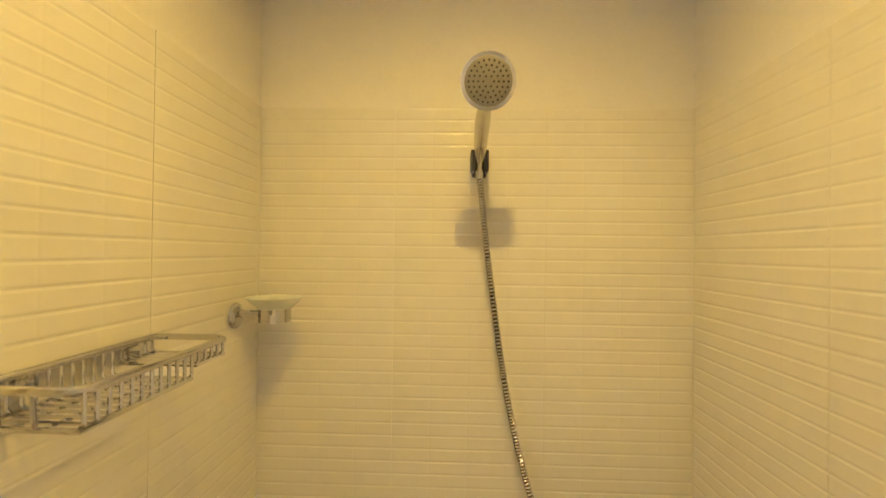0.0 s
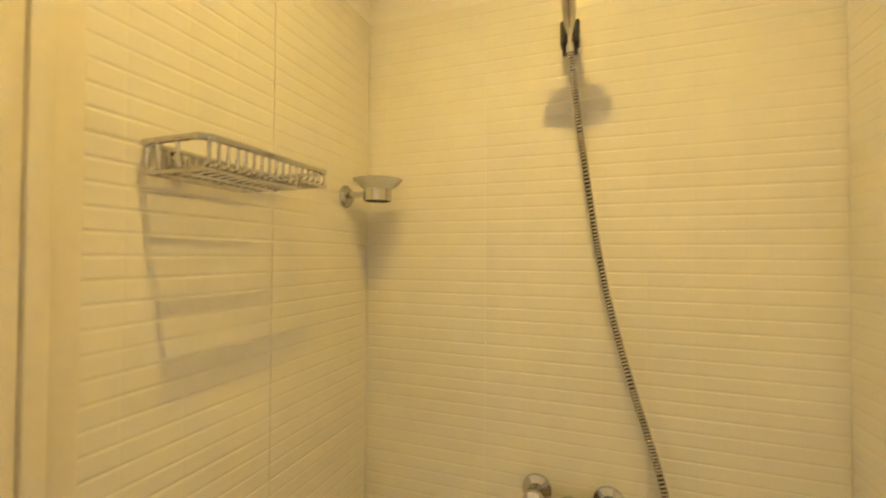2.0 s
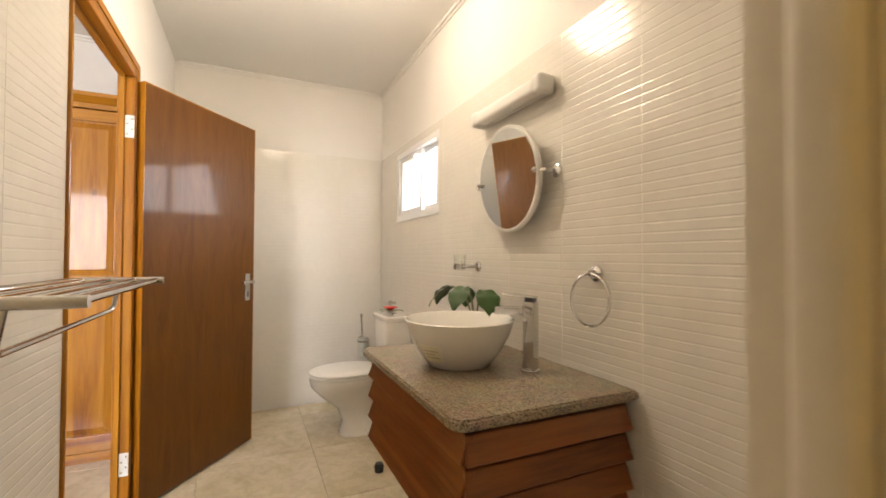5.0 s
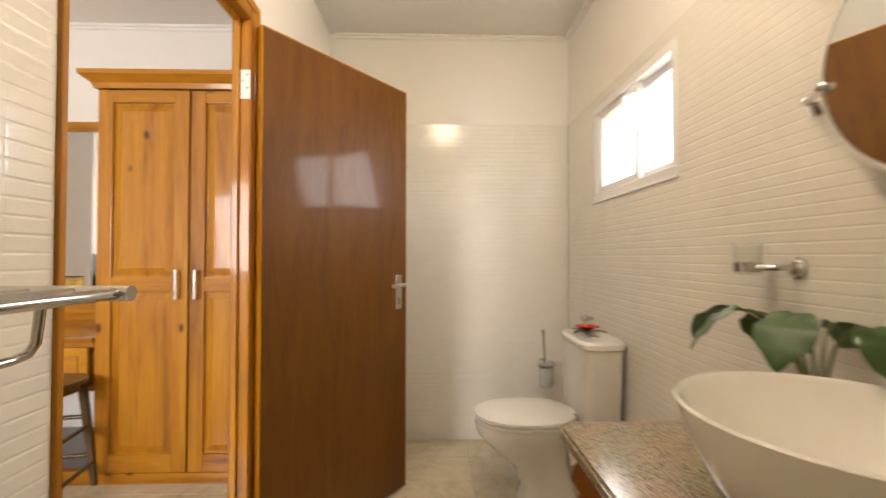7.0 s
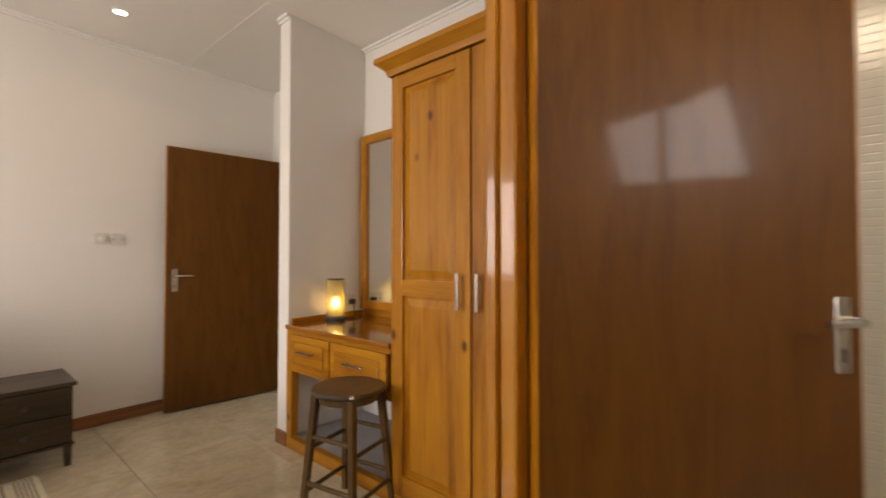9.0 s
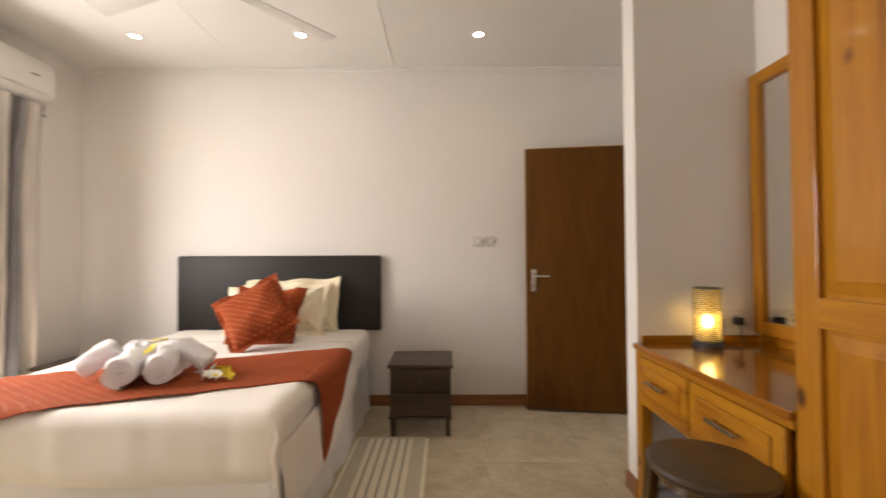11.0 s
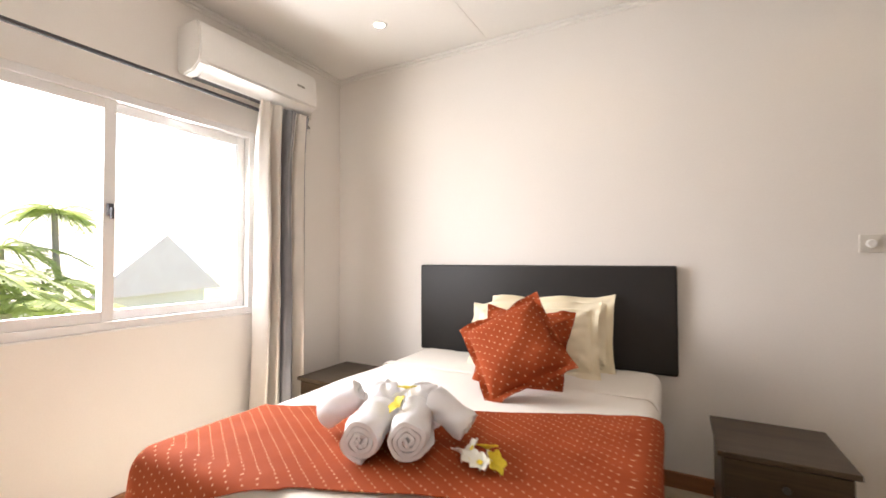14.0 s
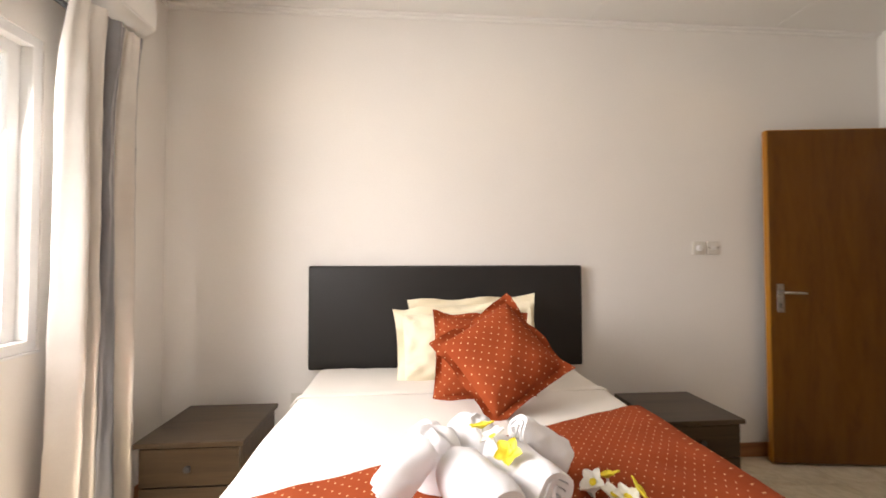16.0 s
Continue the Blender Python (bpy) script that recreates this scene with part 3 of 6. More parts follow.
def sliding_window(name, label, width, height, depth, mid, catch):
    """A two-pane sliding aluminium window; x along the wall, y outwards, z up, origin at the lower left inner corner."""
    w = thing(name, label, "window", (0, 0, 0), 0, "", "structure")
    fr, e = 0.04, (0.035 if width < 1 else 0.052)
    part("window_frame", box(0, 0, 0, width, depth, fr, 0.003), ALU, w)
    part("window_frame", box(0, 0, height - fr, width, depth, height, 0.003), ALU, w)
    part("window_frame", box(0, 0, fr, fr, depth, height - fr, 0.003), ALU, w)
    part("window_frame", box(width - fr, 0, fr, width, depth, height - fr, 0.003), ALU, w)
    for k, (a, c, y) in enumerate(((fr, mid + e / 2, 0.012), (mid - e / 2, width - fr, 0.044))):
        s = part("sash", joined(box(a, y, fr, a + e, y + 0.026, height - fr, 0.003), box(c - e, y, fr, c, y + 0.026, height - fr, 0.003),
                                box(a + e, y, fr, c - e, y + 0.026, fr + e, 0.003), box(a + e, y, height - fr - e, c - e, y + 0.026, height - fr, 0.003)), ALU, w)
        g = part("pane", box(a + e, y + 0.011, fr + e, c - e, y + 0.015, height - fr - e), PANE, s, "clear glass pane")
        g.visible_shadow = False
    c = part("catch", joined(box(mid - 0.012, -0.006, height * 0.5 - 0.03, mid + 0.012, 0.012, height * 0.5 + 0.03, 0.004), box(mid - 0.006, -0.026, height * 0.5 - 0.045, mid + 0.006, -0.006, height * 0.5 + 0.01, 0.003)), RODM if catch else STEEL, w, "dark window catch" if catch else "steel window catch")
    part("window_sill", box(-0.004, -0.010, -0.010, width + 0.004, 0.0, 0.0, 0.003), ALU, w)
    return w


win = sliding_window("window_1", "white aluminium sliding window with two clear panes", 1.6, 1.17, 0.10, 0.8, True)
win.matrix_world = pose(0.455, -1.48, 0.89, 0, 0, -90)
win2 = sliding_window("window_2", "small white sliding bathroom window", 0.795, 0.51, 0.10, 0.46, False)
win2.matrix_world = pose(-3.455, 0.975, 1.46)


# ---- bedroom furniture ----
def rounded_block(cx, cy, z0, z1, hx, hy, r, nx, ny, nz, wrinkle=0.0, seed=0.0, flare=0.0, tuck=0.0):
    """A soft block with rounded edges, open below, lightly wrinkled."""
    bm = bmesh.new()
    bmesh.ops.create_cube(bm, size=2)
    bmesh.ops.delete(bm, geom=[f for f in bm.faces if f.normal.z < -0.5], context="FACES")
    cuts = {0: nx, 1: ny, 2: nz}
    for ax, n in cuts.items():
        es = [e for e in bm.edges if abs((e.verts[1].co - e.verts[0].co)[ax]) > 1.0]
        bmesh.ops.subdivide_edges(bm, edges=es, cuts=n - 1, use_grid_fill=True)
    h = Vector((hx, hy, (z1 - z0) / 2))
    for v in bm.verts:
        p = Vector([v.co[i] * h[i] for i in range(3)])
        q = Vector((max(-hx + r, min(hx - r, p.x)), max(-hy + r, min(hy - r, p.y)), min(h.z - r, p.z)))
        d = p - q
        if d.length > 1e-6:
            d = d.normalized() * r
        p = q + d
        n = d.normalized() if d.length else Vector((0, 0, 1))
        drop = (h.z - p.z) / (2 * h.z)
        a = wob(p.x + seed, p.y, p.z, 3.2) * 0.6 + wob(p.x * 2.5, p.y * 0.7 + seed, p.z * 0.5, 5) * 0.4
        p += n * wrinkle * a * (1 + 1.5 * drop)
        p.x += flare * drop * drop * (1 if p.x > 0 else -1)
        if tuck:
            pull = 1 - tuck * max(0.0, drop - 0.7) ** 2 / 0.09 / hx
            crease = wob(p.x * 1.1 + p.y * 1.4, seed, p.z * 2.2, 3.0) + 0.5 * wob(p.x * 2 - p.z * 3, p.y * 2, seed, 3.5)
            p += n * 0.010 * crease * drop
            p.x, p.y, p.z = p.x * pull, p.y * pull, p.z + 0.016 * max(0.0, drop - 0.7) / 0.3 * wob(p.x, p.y, seed, 2.3)
        v.co = p + Vector((cx, cy, (z0 + z1) / 2))
    return bm


BX0, BX1, BY0, BY1, BTOP = -1.88, -0.42, -3.83, -2.00, 0.62
bcx, bcy, bhx, bhy = (BX0 + BX1) / 2, (BY0 + BY1) / 2, (BX1 - BX0) / 2, (BY1 - BY0) / 2
bed = thing("bed", "double bed made up with cream cotton sheet and pale bed skirt", "bed", (bcx, bcy, 0))
inv = Matrix.Translation((-bcx, -bcy, 0))
part("sheet", moved(rounded_block(bcx, bcy, 0.35, BTOP, bhx, bhy, 0.06, 72, 90, 18, 0.009, 3.0, 0.0, 0.03), inv), SHEET, bed, "cream cotton sheet tucked round the mattress", True)
part("folded_sheet_edge", moved(sheet_grid(lambda u, v: (BX0 - 0.004 + u * (BX1 - BX0 + 0.008), -3.34 + 0.012 * math.sin(u * 7) + 0.05 * v, BTOP + 0.003 + 0.006 * math.sin(v * math.pi) + 0.003 * wob(u * 6, v, 1, 2) - 0.05 * max(0, abs(u - 0.5) - 0.478) / 0.022 * 0.9, u, v), 60, 6, 0.003), inv), SHEET, bed, "turned-down sheet edge", True)


def skirt(u, v):
    per = 2 * (BY1 - BY0) + (BX1 - BX0)
    s = u * per
    if s < BY1 - BY0:
        x, y, nx, ny = BX0, BY0 + s, -1, 0
    elif s < BY1 - BY0 + BX1 - BX0:
        x, y, nx, ny = BX0 + s - (BY1 - BY0), BY1, 0, 1
    else:
        x, y, nx, ny = BX1, BY1 - (s - (BY1 - BY0) - (BX1 - BX0)), 1, 0
    d = -0.034 + (0.022 + 0.010 * math.sin(s * 19 + 2 * math.sin(s * 5)) + 0.006 * wob(s * 3, v * 2, 0, 2)) * v + 0.012 * v
    return x + nx * d - bcx, y + ny * d - bcy, 0.385 * (1 - v) + 0.004 * v, s, v


part("bed_skirt", sheet_grid(skirt, 220, 8, 0.002), SKIRTC, bed, "pale cotton bed skirt hanging to the floor", True)

fold = [(BX0 + 0.012 - bcx - 0.006 * math.sin(k), BY1 - 0.012 - bcy + 0.006 * math.cos(k * 1.7), 0.575 - k * 0.027) for k in range(9)]
part("corner_fold", tube(bmesh.new(), fold, [0.004, 0.008, 0.010, 0.011, 0.012, 0.011, 0.012, 0.011, 0.008], 10), SHEET, bed, "gathered sheet corner", True)
flap = lambda u, v: (BX0 - 0.008 - bcx - 0.012 * math.sin(u * 9 + v * 3) * v - 0.02 * v, BY1 - 0.004 - 1.25 * u - bcy, 0.50 - (0.25 + 0.05 * math.sin(u * 5) - 0.06 * u) * v, u, v)
part("side_flap", sheet_grid(flap, 60, 10, 0.002), SHEET, bed, "sheet hanging down the side", True)
head = thing("headboard", "black leatherette padded headboard fixed to the wall", "headboard", (-1.163, -3.86, 0.60))
bm = box(-0.80, -0.02, 0.0, 0.80, 0.035, 0.59, 0.014, 3)
part("panel", bm, LEATHER, head, "", True)


def drape_profile(d):
    """Height and outward run of cloth that lies flat to the bed's edge and then hangs, d metres past the edge."""
    r = 0.05
    if d < 0:
        return 0.0, 0.0
    if d < r * math.pi / 2:
        a = d / r
        return r * math.sin(a), -r * (1 - math.cos(a))
    return r, -r - (d - r * math.pi / 2)


def runner(u, v):
    # cloth about 0.6 wide laid slantwise across the bed, over its sides and one foot corner
    s0, s1 = -1.00 + 0.02 * v, 0.74 + 0.38 * v
    s = s0 + (s1 - s0) * u
    t = (2 * v - 1) * (0.327 + 0.015 * max(-0.8, min(0.8, s)))
    x, y = -1.15 - s, -2.425 - 0.42 * max(-0.86, min(0.92, s)) + t
    zz = BTOP + 0.010 + 0.004 * wob(x * 5, y * 5, 0, 2)
    if x < BX0 + 0.05:
        o, h = drape_profile(BX0 + 0.05 - x)
        zz += h
        x = BX0 + 0.05 - o - 0.030 - 0.006 * math.sin(y * 24) * min(1, -h * 2)
    elif x > BX1 - 0.05:
        o, h = drape_profile(x - BX1 + 0.05)
        zz += h
        x = BX1 - 0.05 + o + 0.010 + 0.012 * math.sin(y * 22) * min(1, -h * 3) - 0.25 * h
    if y > BY1 - 0.05:
        o, h = drape_profile(y - BY1 + 0.05)
        zz = max(zz + h, 0.30)
        y = BY1 - 0.05 + o + 0.016 - 0.06 * h
    return x, y, zz, s, t


rn = tagged(part("bed_runner", sheet_grid(runner, 120, 40, 0.004), RUST, None, "", True), "rust-red bed runner with small cream dots across the bed", "bed runner")


def cushion(w, h, thick, flange, material, name, label, category, m, ear=0.09, crease=0.004, seed=0.0):
    """A stuffed case with a flat, waving flange outside its seam and small creases running in from the corners."""
    kx, ky = 1 - 2 * flange / w, 1 - 2 * flange / h

    def face(sign):
        def fn(u, v):
            a, c = math.sin((u - 0.5) * math.pi * 0.92) / math.sin(0.46 * math.pi), math.sin((v - 0.5) * math.pi * 0.92) / math.sin(0.46 * math.pi)
            pull = 1 - ear * (1 - abs(c) ** 2.2) * abs(a) ** 3
            pull2 = 1 - ear * (1 - abs(a) ** 2.2) * abs(c) ** 3
            p, q = min(1.0, abs(a) / kx), min(1.0, abs(c) / ky)
            body = ((1 - p ** 3.2) * (1 - q ** 3.2)) ** 0.52
            z = thick / 2 * body * (1 + 0.16 * wob(a * 1.6, c * 1.6 + seed, sign * 3, 1.3)) + 0.0035
            fold = math.sin(9 * math.atan2(abs(c) - 1.15, abs(a) - 1.15) * 2 + seed) * max(0.0, 1.25 - math.hypot(1.1 - abs(a), 1.1 - abs(c)))
            z += crease * min(1.0, body * 3) * (fold + 1.3 * wob(a * 4 + c * 1.5, c * 3, sign + seed, 2))
            out = max(0.0, max(abs(a) - kx, abs(c) - ky)) / (2 * flange / w)
            wave = out * (0.016 * math.sin(a * 7 + c * 5 + seed) + 0.010 * wob(a * 5, c * 5, seed, 1.2))
            return a * pull * w / 2, c * pull2 * h / 2, sign * z + wave, a * w / 2, c * h / 2
        return fn
    bm = joined(sheet_grid(face(1), 46, 46), sheet_grid(face(-1), 46, 46))
    bmesh.ops.remove_doubles(bm, verts=bm.verts[:], dist=0.0005)
    ob = part(name, bm, material, None, "", True)
    ob.matrix_world = m
    return tagged(ob, label, category)


def leaning(x, y, z, tilt, spin, turn=0.0):
    """Cloth face towards +y (the bed's foot), tilted back, spun in its own plane."""
    return pose(x, y, z, 0, 0, turn) @ pose(0, 0, 0, -(90 - tilt) + 180, 0, 0) @ pose(0, 0, 0, 0, 0, spin)


cushion(0.74, 0.46, 0.15, 0.045, PILLOWC, "pillow", "cream cotton pillow with flanged edge leaning on the headboard", "pillow", leaning(-1.30, -3.725, 0.795, 20, -2), 0.05, 0.013, 1.0)
cushion(0.76, 0.43, 0.16, 0.045, PILLOWC, "pillow", "cream cotton pillow leaning in front of another", "pillow", leaning(-1.235, -3.59, 0.785, 24, -3), 0.05, 0.014, 3.0)
cushion(0.47, 0.44, 0.14, 0.035, RUST, "cushion", "rust-red dotted square cushion standing upright", "cushion", leaning(-1.275, -3.315, 0.782, 32, 2), 0.07, 0.003, 5.0)
cushion(0.425, 0.425, 0.15, 0.035, RUST, "cushion", "rust-red dotted cushion set on its corner", "cushion", leaning(-1.310, -3.09, 0.830, 34, 57), 0.07, 0.003, 7.0)


def nightstand(name, label, x0, x1, y0, y1, top, face_knob=False):
    w, d = x1 - x0, y1 - y0
    n = thing(name, label, "nightstand", ((x0 + x1) / 2, (y0 + y1) / 2, 0), 0, "nightstands beside the bed")
    hw, hd = w / 2, d / 2
    part("top", box(-hw, -hd, top - 0.022, hw, hd, top, 0.004), NIGHT, n)
    b = part("body", box(-hw + 0.015, -hd + 0.01, 0.13, hw - 0.015, hd - 0.028, top - 0.022, 0.002, 1), NIGHT, n)
    part("apron", box(-hw + 0.008, -hd + 0.006, 0.115, hw - 0.008, hd - 0.008, 0.13, 0.004), NIGHT, n)
    for z0, z1 in ((0.136, 0.285), (0.292, top - 0.028)):
        dr = part("drawer", box(-hw + 0.02, hd - 0.028, z0, hw - 0.02, hd - 0.012, z1, 0.003), NIGHT, n)
        bm = lathe(((0.0, 0), (0.006, 0), (0.006, 0.012), (0.014, 0.016), (0.014, 0.022), (0, 0.025)), 16)
        part("knob", moved(bm, Matrix.Translation((0, hd - 0.012, (z0 + z1) / 2)) @ Matrix.Rotation(-math.pi / 2, 4, "X")), RODM, dr, "dark ring knob", True)
    for sx in (-1, 1):
        for sy in (-1, 1):
            a, c = sx * (hw - 0.035), sy * (hd - 0.035)
            bm = bmesh.new()
            tube(bm, [(a, c, 0.115), (a, c, 0.06), (a + sx * 0.002, c + sy * 0.002, 0.0)], [0.026, 0.024, 0.018], 4)
            part("leg", bm, NIGHT, n)
    return n


nightstand("nightstand", "dark brown two-drawer wooden nightstand on short legs", -2.52, -2.09, -3.70, -3.27, 0.468)
nightstand("nightstand", "dark brown wooden nightstand beside the curtain", -0.25, 0.19, -3.67, -3.205, 0.475)

# wardrobe
WX, WB = -3.39, -3.985
ward = thing("wardrobe", "tall varnished knotty pine wardrobe with two panelled doors", "wardrobe", (WX, -1.18, 0))


def wl(x0, y0, z0, x1, y1, z1, b=0.0, seg=2):
    return box(x0 - WX, y0 + 1.18, z0, x1 - WX, y1 + 1.18, z1, b, seg)


WY0, WY1 = -1.64, -0.70
part("side", wl(WB, WY0, 0.0, WX - 0.022, WY0 + 0.02, 2.05, 0.002, 1), PINE_Z, ward)
part("side", wl(WB, WY1 - 0.02, 0.0, WX - 0.022, WY1, 2.05, 0.002, 1), PINE_Z, ward)
part("back", wl(WB, WY0 + 0.02, 0.06, WB + 0.01, WY1 - 0.02, 2.05), PINE_Z, ward)
part("plinth", wl(WB + 0.02, WY0 + 0.02, 0.0, WX - 0.004, WY1 - 0.02, 0.055, 0.003), PINE_Y, ward)
part("top_board", wl(WB, WY0, 2.05, WX - 0.01, WY1, 2.062), PINE_Y, ward)
bm = bmesh.new()
prof = ((0.0, 2.035), (0.012, 2.035), (0.02, 2.06), (0.05, 2.085), (0.06, 2.092), (0.06, 2.115), (0.0, 2.115))
loop = []
for o, z in prof:
    loop.append([bm.verts.new((p[0] - WX, p[1] + 1.18, z)) for p in ((WB, WY0 - o), (WX + o, WY0 - o), (WX + o, WY1 + min(o, 0.012)), (WB, WY1 + min(o, 0.012)))])
for a, c in zip(loop, loop[1:] + loop[:1]):
    for j in range(3):
        bm.faces.new((a[j], a[j + 1], c[j + 1], c[j]))
part("crown_moulding", bm, PINE_Y, ward)


def panel_door(parent, y0, y1, z0, z1, rails, handle_y):
    """Stile-and-rail door in the plane x = WX with raised panels."""
    s, t = 0.075, 0.022
    d = part("door", joined(wl(WX - t, y0, z0, WX, y0 + s, z1, 0.004), wl(WX - t, y1 - s, z0, WX, y1, z1, 0.004)), PINE_Z, parent, "panelled pine door")
    for a, c in rails:
        part("rail", wl(WX - t, y0 + s, a, WX, y1 - s, c, 0.003), PINE_Y, d)
    for (a, c), (a2, c2) in zip(rails, rails[1:]):
        b = bmesh.new()
        p0, p1, q0, q1, dx = y0 + s, y1 - s, c, a2, 0.045
        outer = [b.verts.new((-t + 0.006, y + 1.18, z)) for y, z in ((p0, q0), (p1, q0), (p1, q1), (p0, q1))]
        mid = [b.verts.new((-t + 0.006, y + 1.18, z)) for y, z in ((p0 + 0.012, q0 + 0.012), (p1 - 0.012, q0 + 0.012), (p1 - 0.012, q1 - 0.012), (p0 + 0.012, q1 - 0.012))]
        inner = [b.verts.new((-0.005, y + 1.18, z)) for y, z in ((p0 + dx, q0 + dx), (p1 - dx, q0 + dx), (p1 - dx, q1 - dx), (p0 + dx, q1 - dx))]
        for r1, r2 in ((outer, mid), (mid, inner)):
            for j in range(4):
                b.faces.new((r1[j], r1[(j + 1) % 4], r2[(j + 1) % 4], r2[j]))
        b.faces.new(inner)
        part("panel", b, PINE_Z, d)
    hb = joined(wl(WX + 0.022, handle_y - 0.007, 0.945, WX + 0.034, handle_y + 0.007, 1.10, 0.003), rod((0, handle_y + 1.18, 0.965), (0.024, handle_y + 1.18, 0.965), 0.004, None, 8), rod((0, handle_y + 1.18, 1.08), (0.024, handle_y + 1.18, 1.08), 0.004, None, 8))
    part("handle", hb, STEEL, d, "brushed steel bar handle")
    return d


RAILS = ((0.06, 0.15), (0.985, 1.06), (1.965, 2.03))
panel_door(ward, WY0 + 0.005, -1.170, 0.06, 2.03, RAILS, -1.215)
panel_door(ward, -1.160, WY1 - 0.005, 0.06, 2.03, RAILS, -1.118)

# dressing table between wardrobe and partition
dt = thing("dressing_table", "built-in varnished pine dressing table with two drawers", "dressing table", (WX, -2.105, 0))


def dl(x0, y0, z0, x1, y1, z1, b=0.0, seg=2):
    return box(x0 - WX, y0 + 2.105, z0, x1 - WX, y1 + 2.105, z1, b, seg)


TY0, TY1 = -2.568, -1.642
part("top", dl(-3.995, TY0, 0.725, WX + 0.012, TY1, 0.752, 0.005), TABLE_WOOD, dt, "glossy varnished top")
part("upstand", dl(-3.98, TY0, 0.752, WX - 0.03, TY0 + 0.014, 0.785, 0.003), PINE_X, dt)
part("upstand", dl(-3.995, TY0 + 0.014, 0.752, -3.982, TY1, 0.80, 0.003), PINE_Y, dt)
part("post", dl(WX - 0.05, TY0, 0.07, WX, TY0 + 0.055, 0.725, 0.003), PINE_Z, dt)
part("frame_rail", dl(WX - 0.03, TY0 + 0.055, 0.70, WX - 0.001, TY1, 0.725, 0.002), PINE_Y, dt)
part("frame_rail", dl(WX - 0.03, TY0 + 0.055, 0.475, WX - 0.001, TY1, 0.50, 0.002), PINE_Y, dt)
part("carcass", dl(-3.99, TY0 + 0.055, 0.50, WX - 0.03, TY1, 0.70), PINE_Y, dt)
part("base_rail", dl(WX - 0.04, TY0, 0.0, WX, TY1, 0.07, 0.003), PINE_Y, dt)
for a, c in ((-2.51, -2.125), (-2.11, -1.665)):
    dr = part("drawer", dl(WX - 0.012, a, 0.502, WX + 0.008, c, 0.698, 0.004), PINE_Y, dt, "drawer with raised panel")
    part("drawer_panel", dl(WX + 0.008, a + 0.045, 0.54, WX + 0.015, c - 0.045, 0.66, 0.006), PINE_Y, dr)
    m0 = (a + c) / 2
    part("handle", joined(dl(WX + 0.035, m0 - 0.075, 0.606, WX + 0.045, m0 + 0.075, 0.618, 0.003), rod((0.01, m0 - 0.06 + 2.105, 0.612), (0.04, m0 - 0.06 + 2.105, 0.612), 0.004, None, 8), rod((0.01, m0 + 0.06 + 2.105, 0.612), (0.04, m0 + 0.06 + 2.105, 0.612), 0.004, None, 8)), STEEL, dr, "steel bar handle")
structure("floor_recess", "bare grey screed floor under the dressing table", "floor", box(-3.99, TY0 + 0.006, 0.0, WX - 0.045, TY1 - 0.006, 0.06), CONCRETE)

mir = thing("wall_mirror", "tall rectangular mirror in a varnished pine frame", "mirror", (-3.985, -2.1, 0.80))
part("glass", box(0.004, -0.40, 0.06, 0.012, 0.40, 1.18), MIRROR, mir, "silvered mirror glass")
part("frame_side", box(0.0, -0.46, 0, 0.03, -0.40, 1.24, 0.005), PINE_Z, mir)
part("frame_side", box(0.0, 0.40, 0, 0.03, 0.455, 1.24, 0.005), PINE_Z, mir)
part("frame_top", box(0.0, -0.40, 1.18, 0.03, 0.40, 1.24, 0.005), PINE_Y, mir)
part("frame_bottom", box(0.0, -0.40, 0, 0.03, 0.40, 0.06, 0.005), PINE_Y, mir)


# stool
def stool():
    s = thing("stool", "dark brown wooden stool with round seat and rungs", "stool", (-3.225, -1.74, 0), 12)
    H = 0.575
    part("seat", lathe(((0, H - 0.03), (0.14, H - 0.032), (0.163, H - 0.024), (0.168, H - 0.012), (0.162, H - 0.002), (0.13, H), (0, H - 0.004)), 40), STOOL_SEAT, s, "dark polished round seat", True)
    def foot(i, z):
        a = math.pi / 4 + i * math.pi / 2
        r = 0.145 + (0.205 - 0.145) * (1 - z / (H - 0.03))
        return Vector((r * math.cos(a), r * math.sin(a), z))
    for i in range(4):
        part("leg", tube(bmesh.new(), [foot(i, 0.0), foot(i, H - 0.03)], [0.017, 0.022], 4), STOOLW, s)
    for i in range(4):
        for z in ((0.16, 0.36) if i % 2 else (0.12, 0.31)):
            part("rung", tube(bmesh.new(), [foot(i, z), foot((i + 1) % 4, z)], 0.0105, 10), STOOLW, s, "", True)
    part("apron", lathe(((0.125, H - 0.06), (0.135, H - 0.06), (0.135, H - 0.031), (0.125, H - 0.031), (0.125, H - 0.06)), 32), STOOLW, s)
    return s


stool()

# table lamp with woven shade
tl = thing("table_lamp", "lit cylinder table lamp with woven shade and dark base", "lamp", (-3.68, -2.468, 0.752))
part("base", lathe(((0, 0), (0.062, 0), (0.064, 0.012), (0.058, 0.022), (0, 0.022)), 28), RODM, tl, "dark round base", True)
part("shade", lathe(((0.055, 0.03), (0.055, 0.15), (0.055, 0.265)), 36), SHADE, tl, "glowing woven yellow shade", True)
for z in (0.028, 0.268):
    part("rim", tube(bmesh.new(), [(0.057 * math.cos(a * math.pi / 14), 0.057 * math.sin(a * math.pi / 14), z) for a in range(28)], 0.0045, 6, True), RODM, tl, "dark wire rim", True)
wb = bmesh.new()
rnd = random.Random(5)
for k in range(26):
    z = 0.038 + k * 0.0088
    ph = rnd.random() * 6
    tube(wb, [(0.0575 * math.cos(a * math.pi / 12), 0.0575 * math.sin(a * math.pi / 12), z + 0.0022 * math.sin(a * 2.1 + ph)) for a in range(24)], 0.0019 + 0.0008 * rnd.random(), 4, True)
part("weave", wb, DARKWOOD, tl, "dark woven strands")
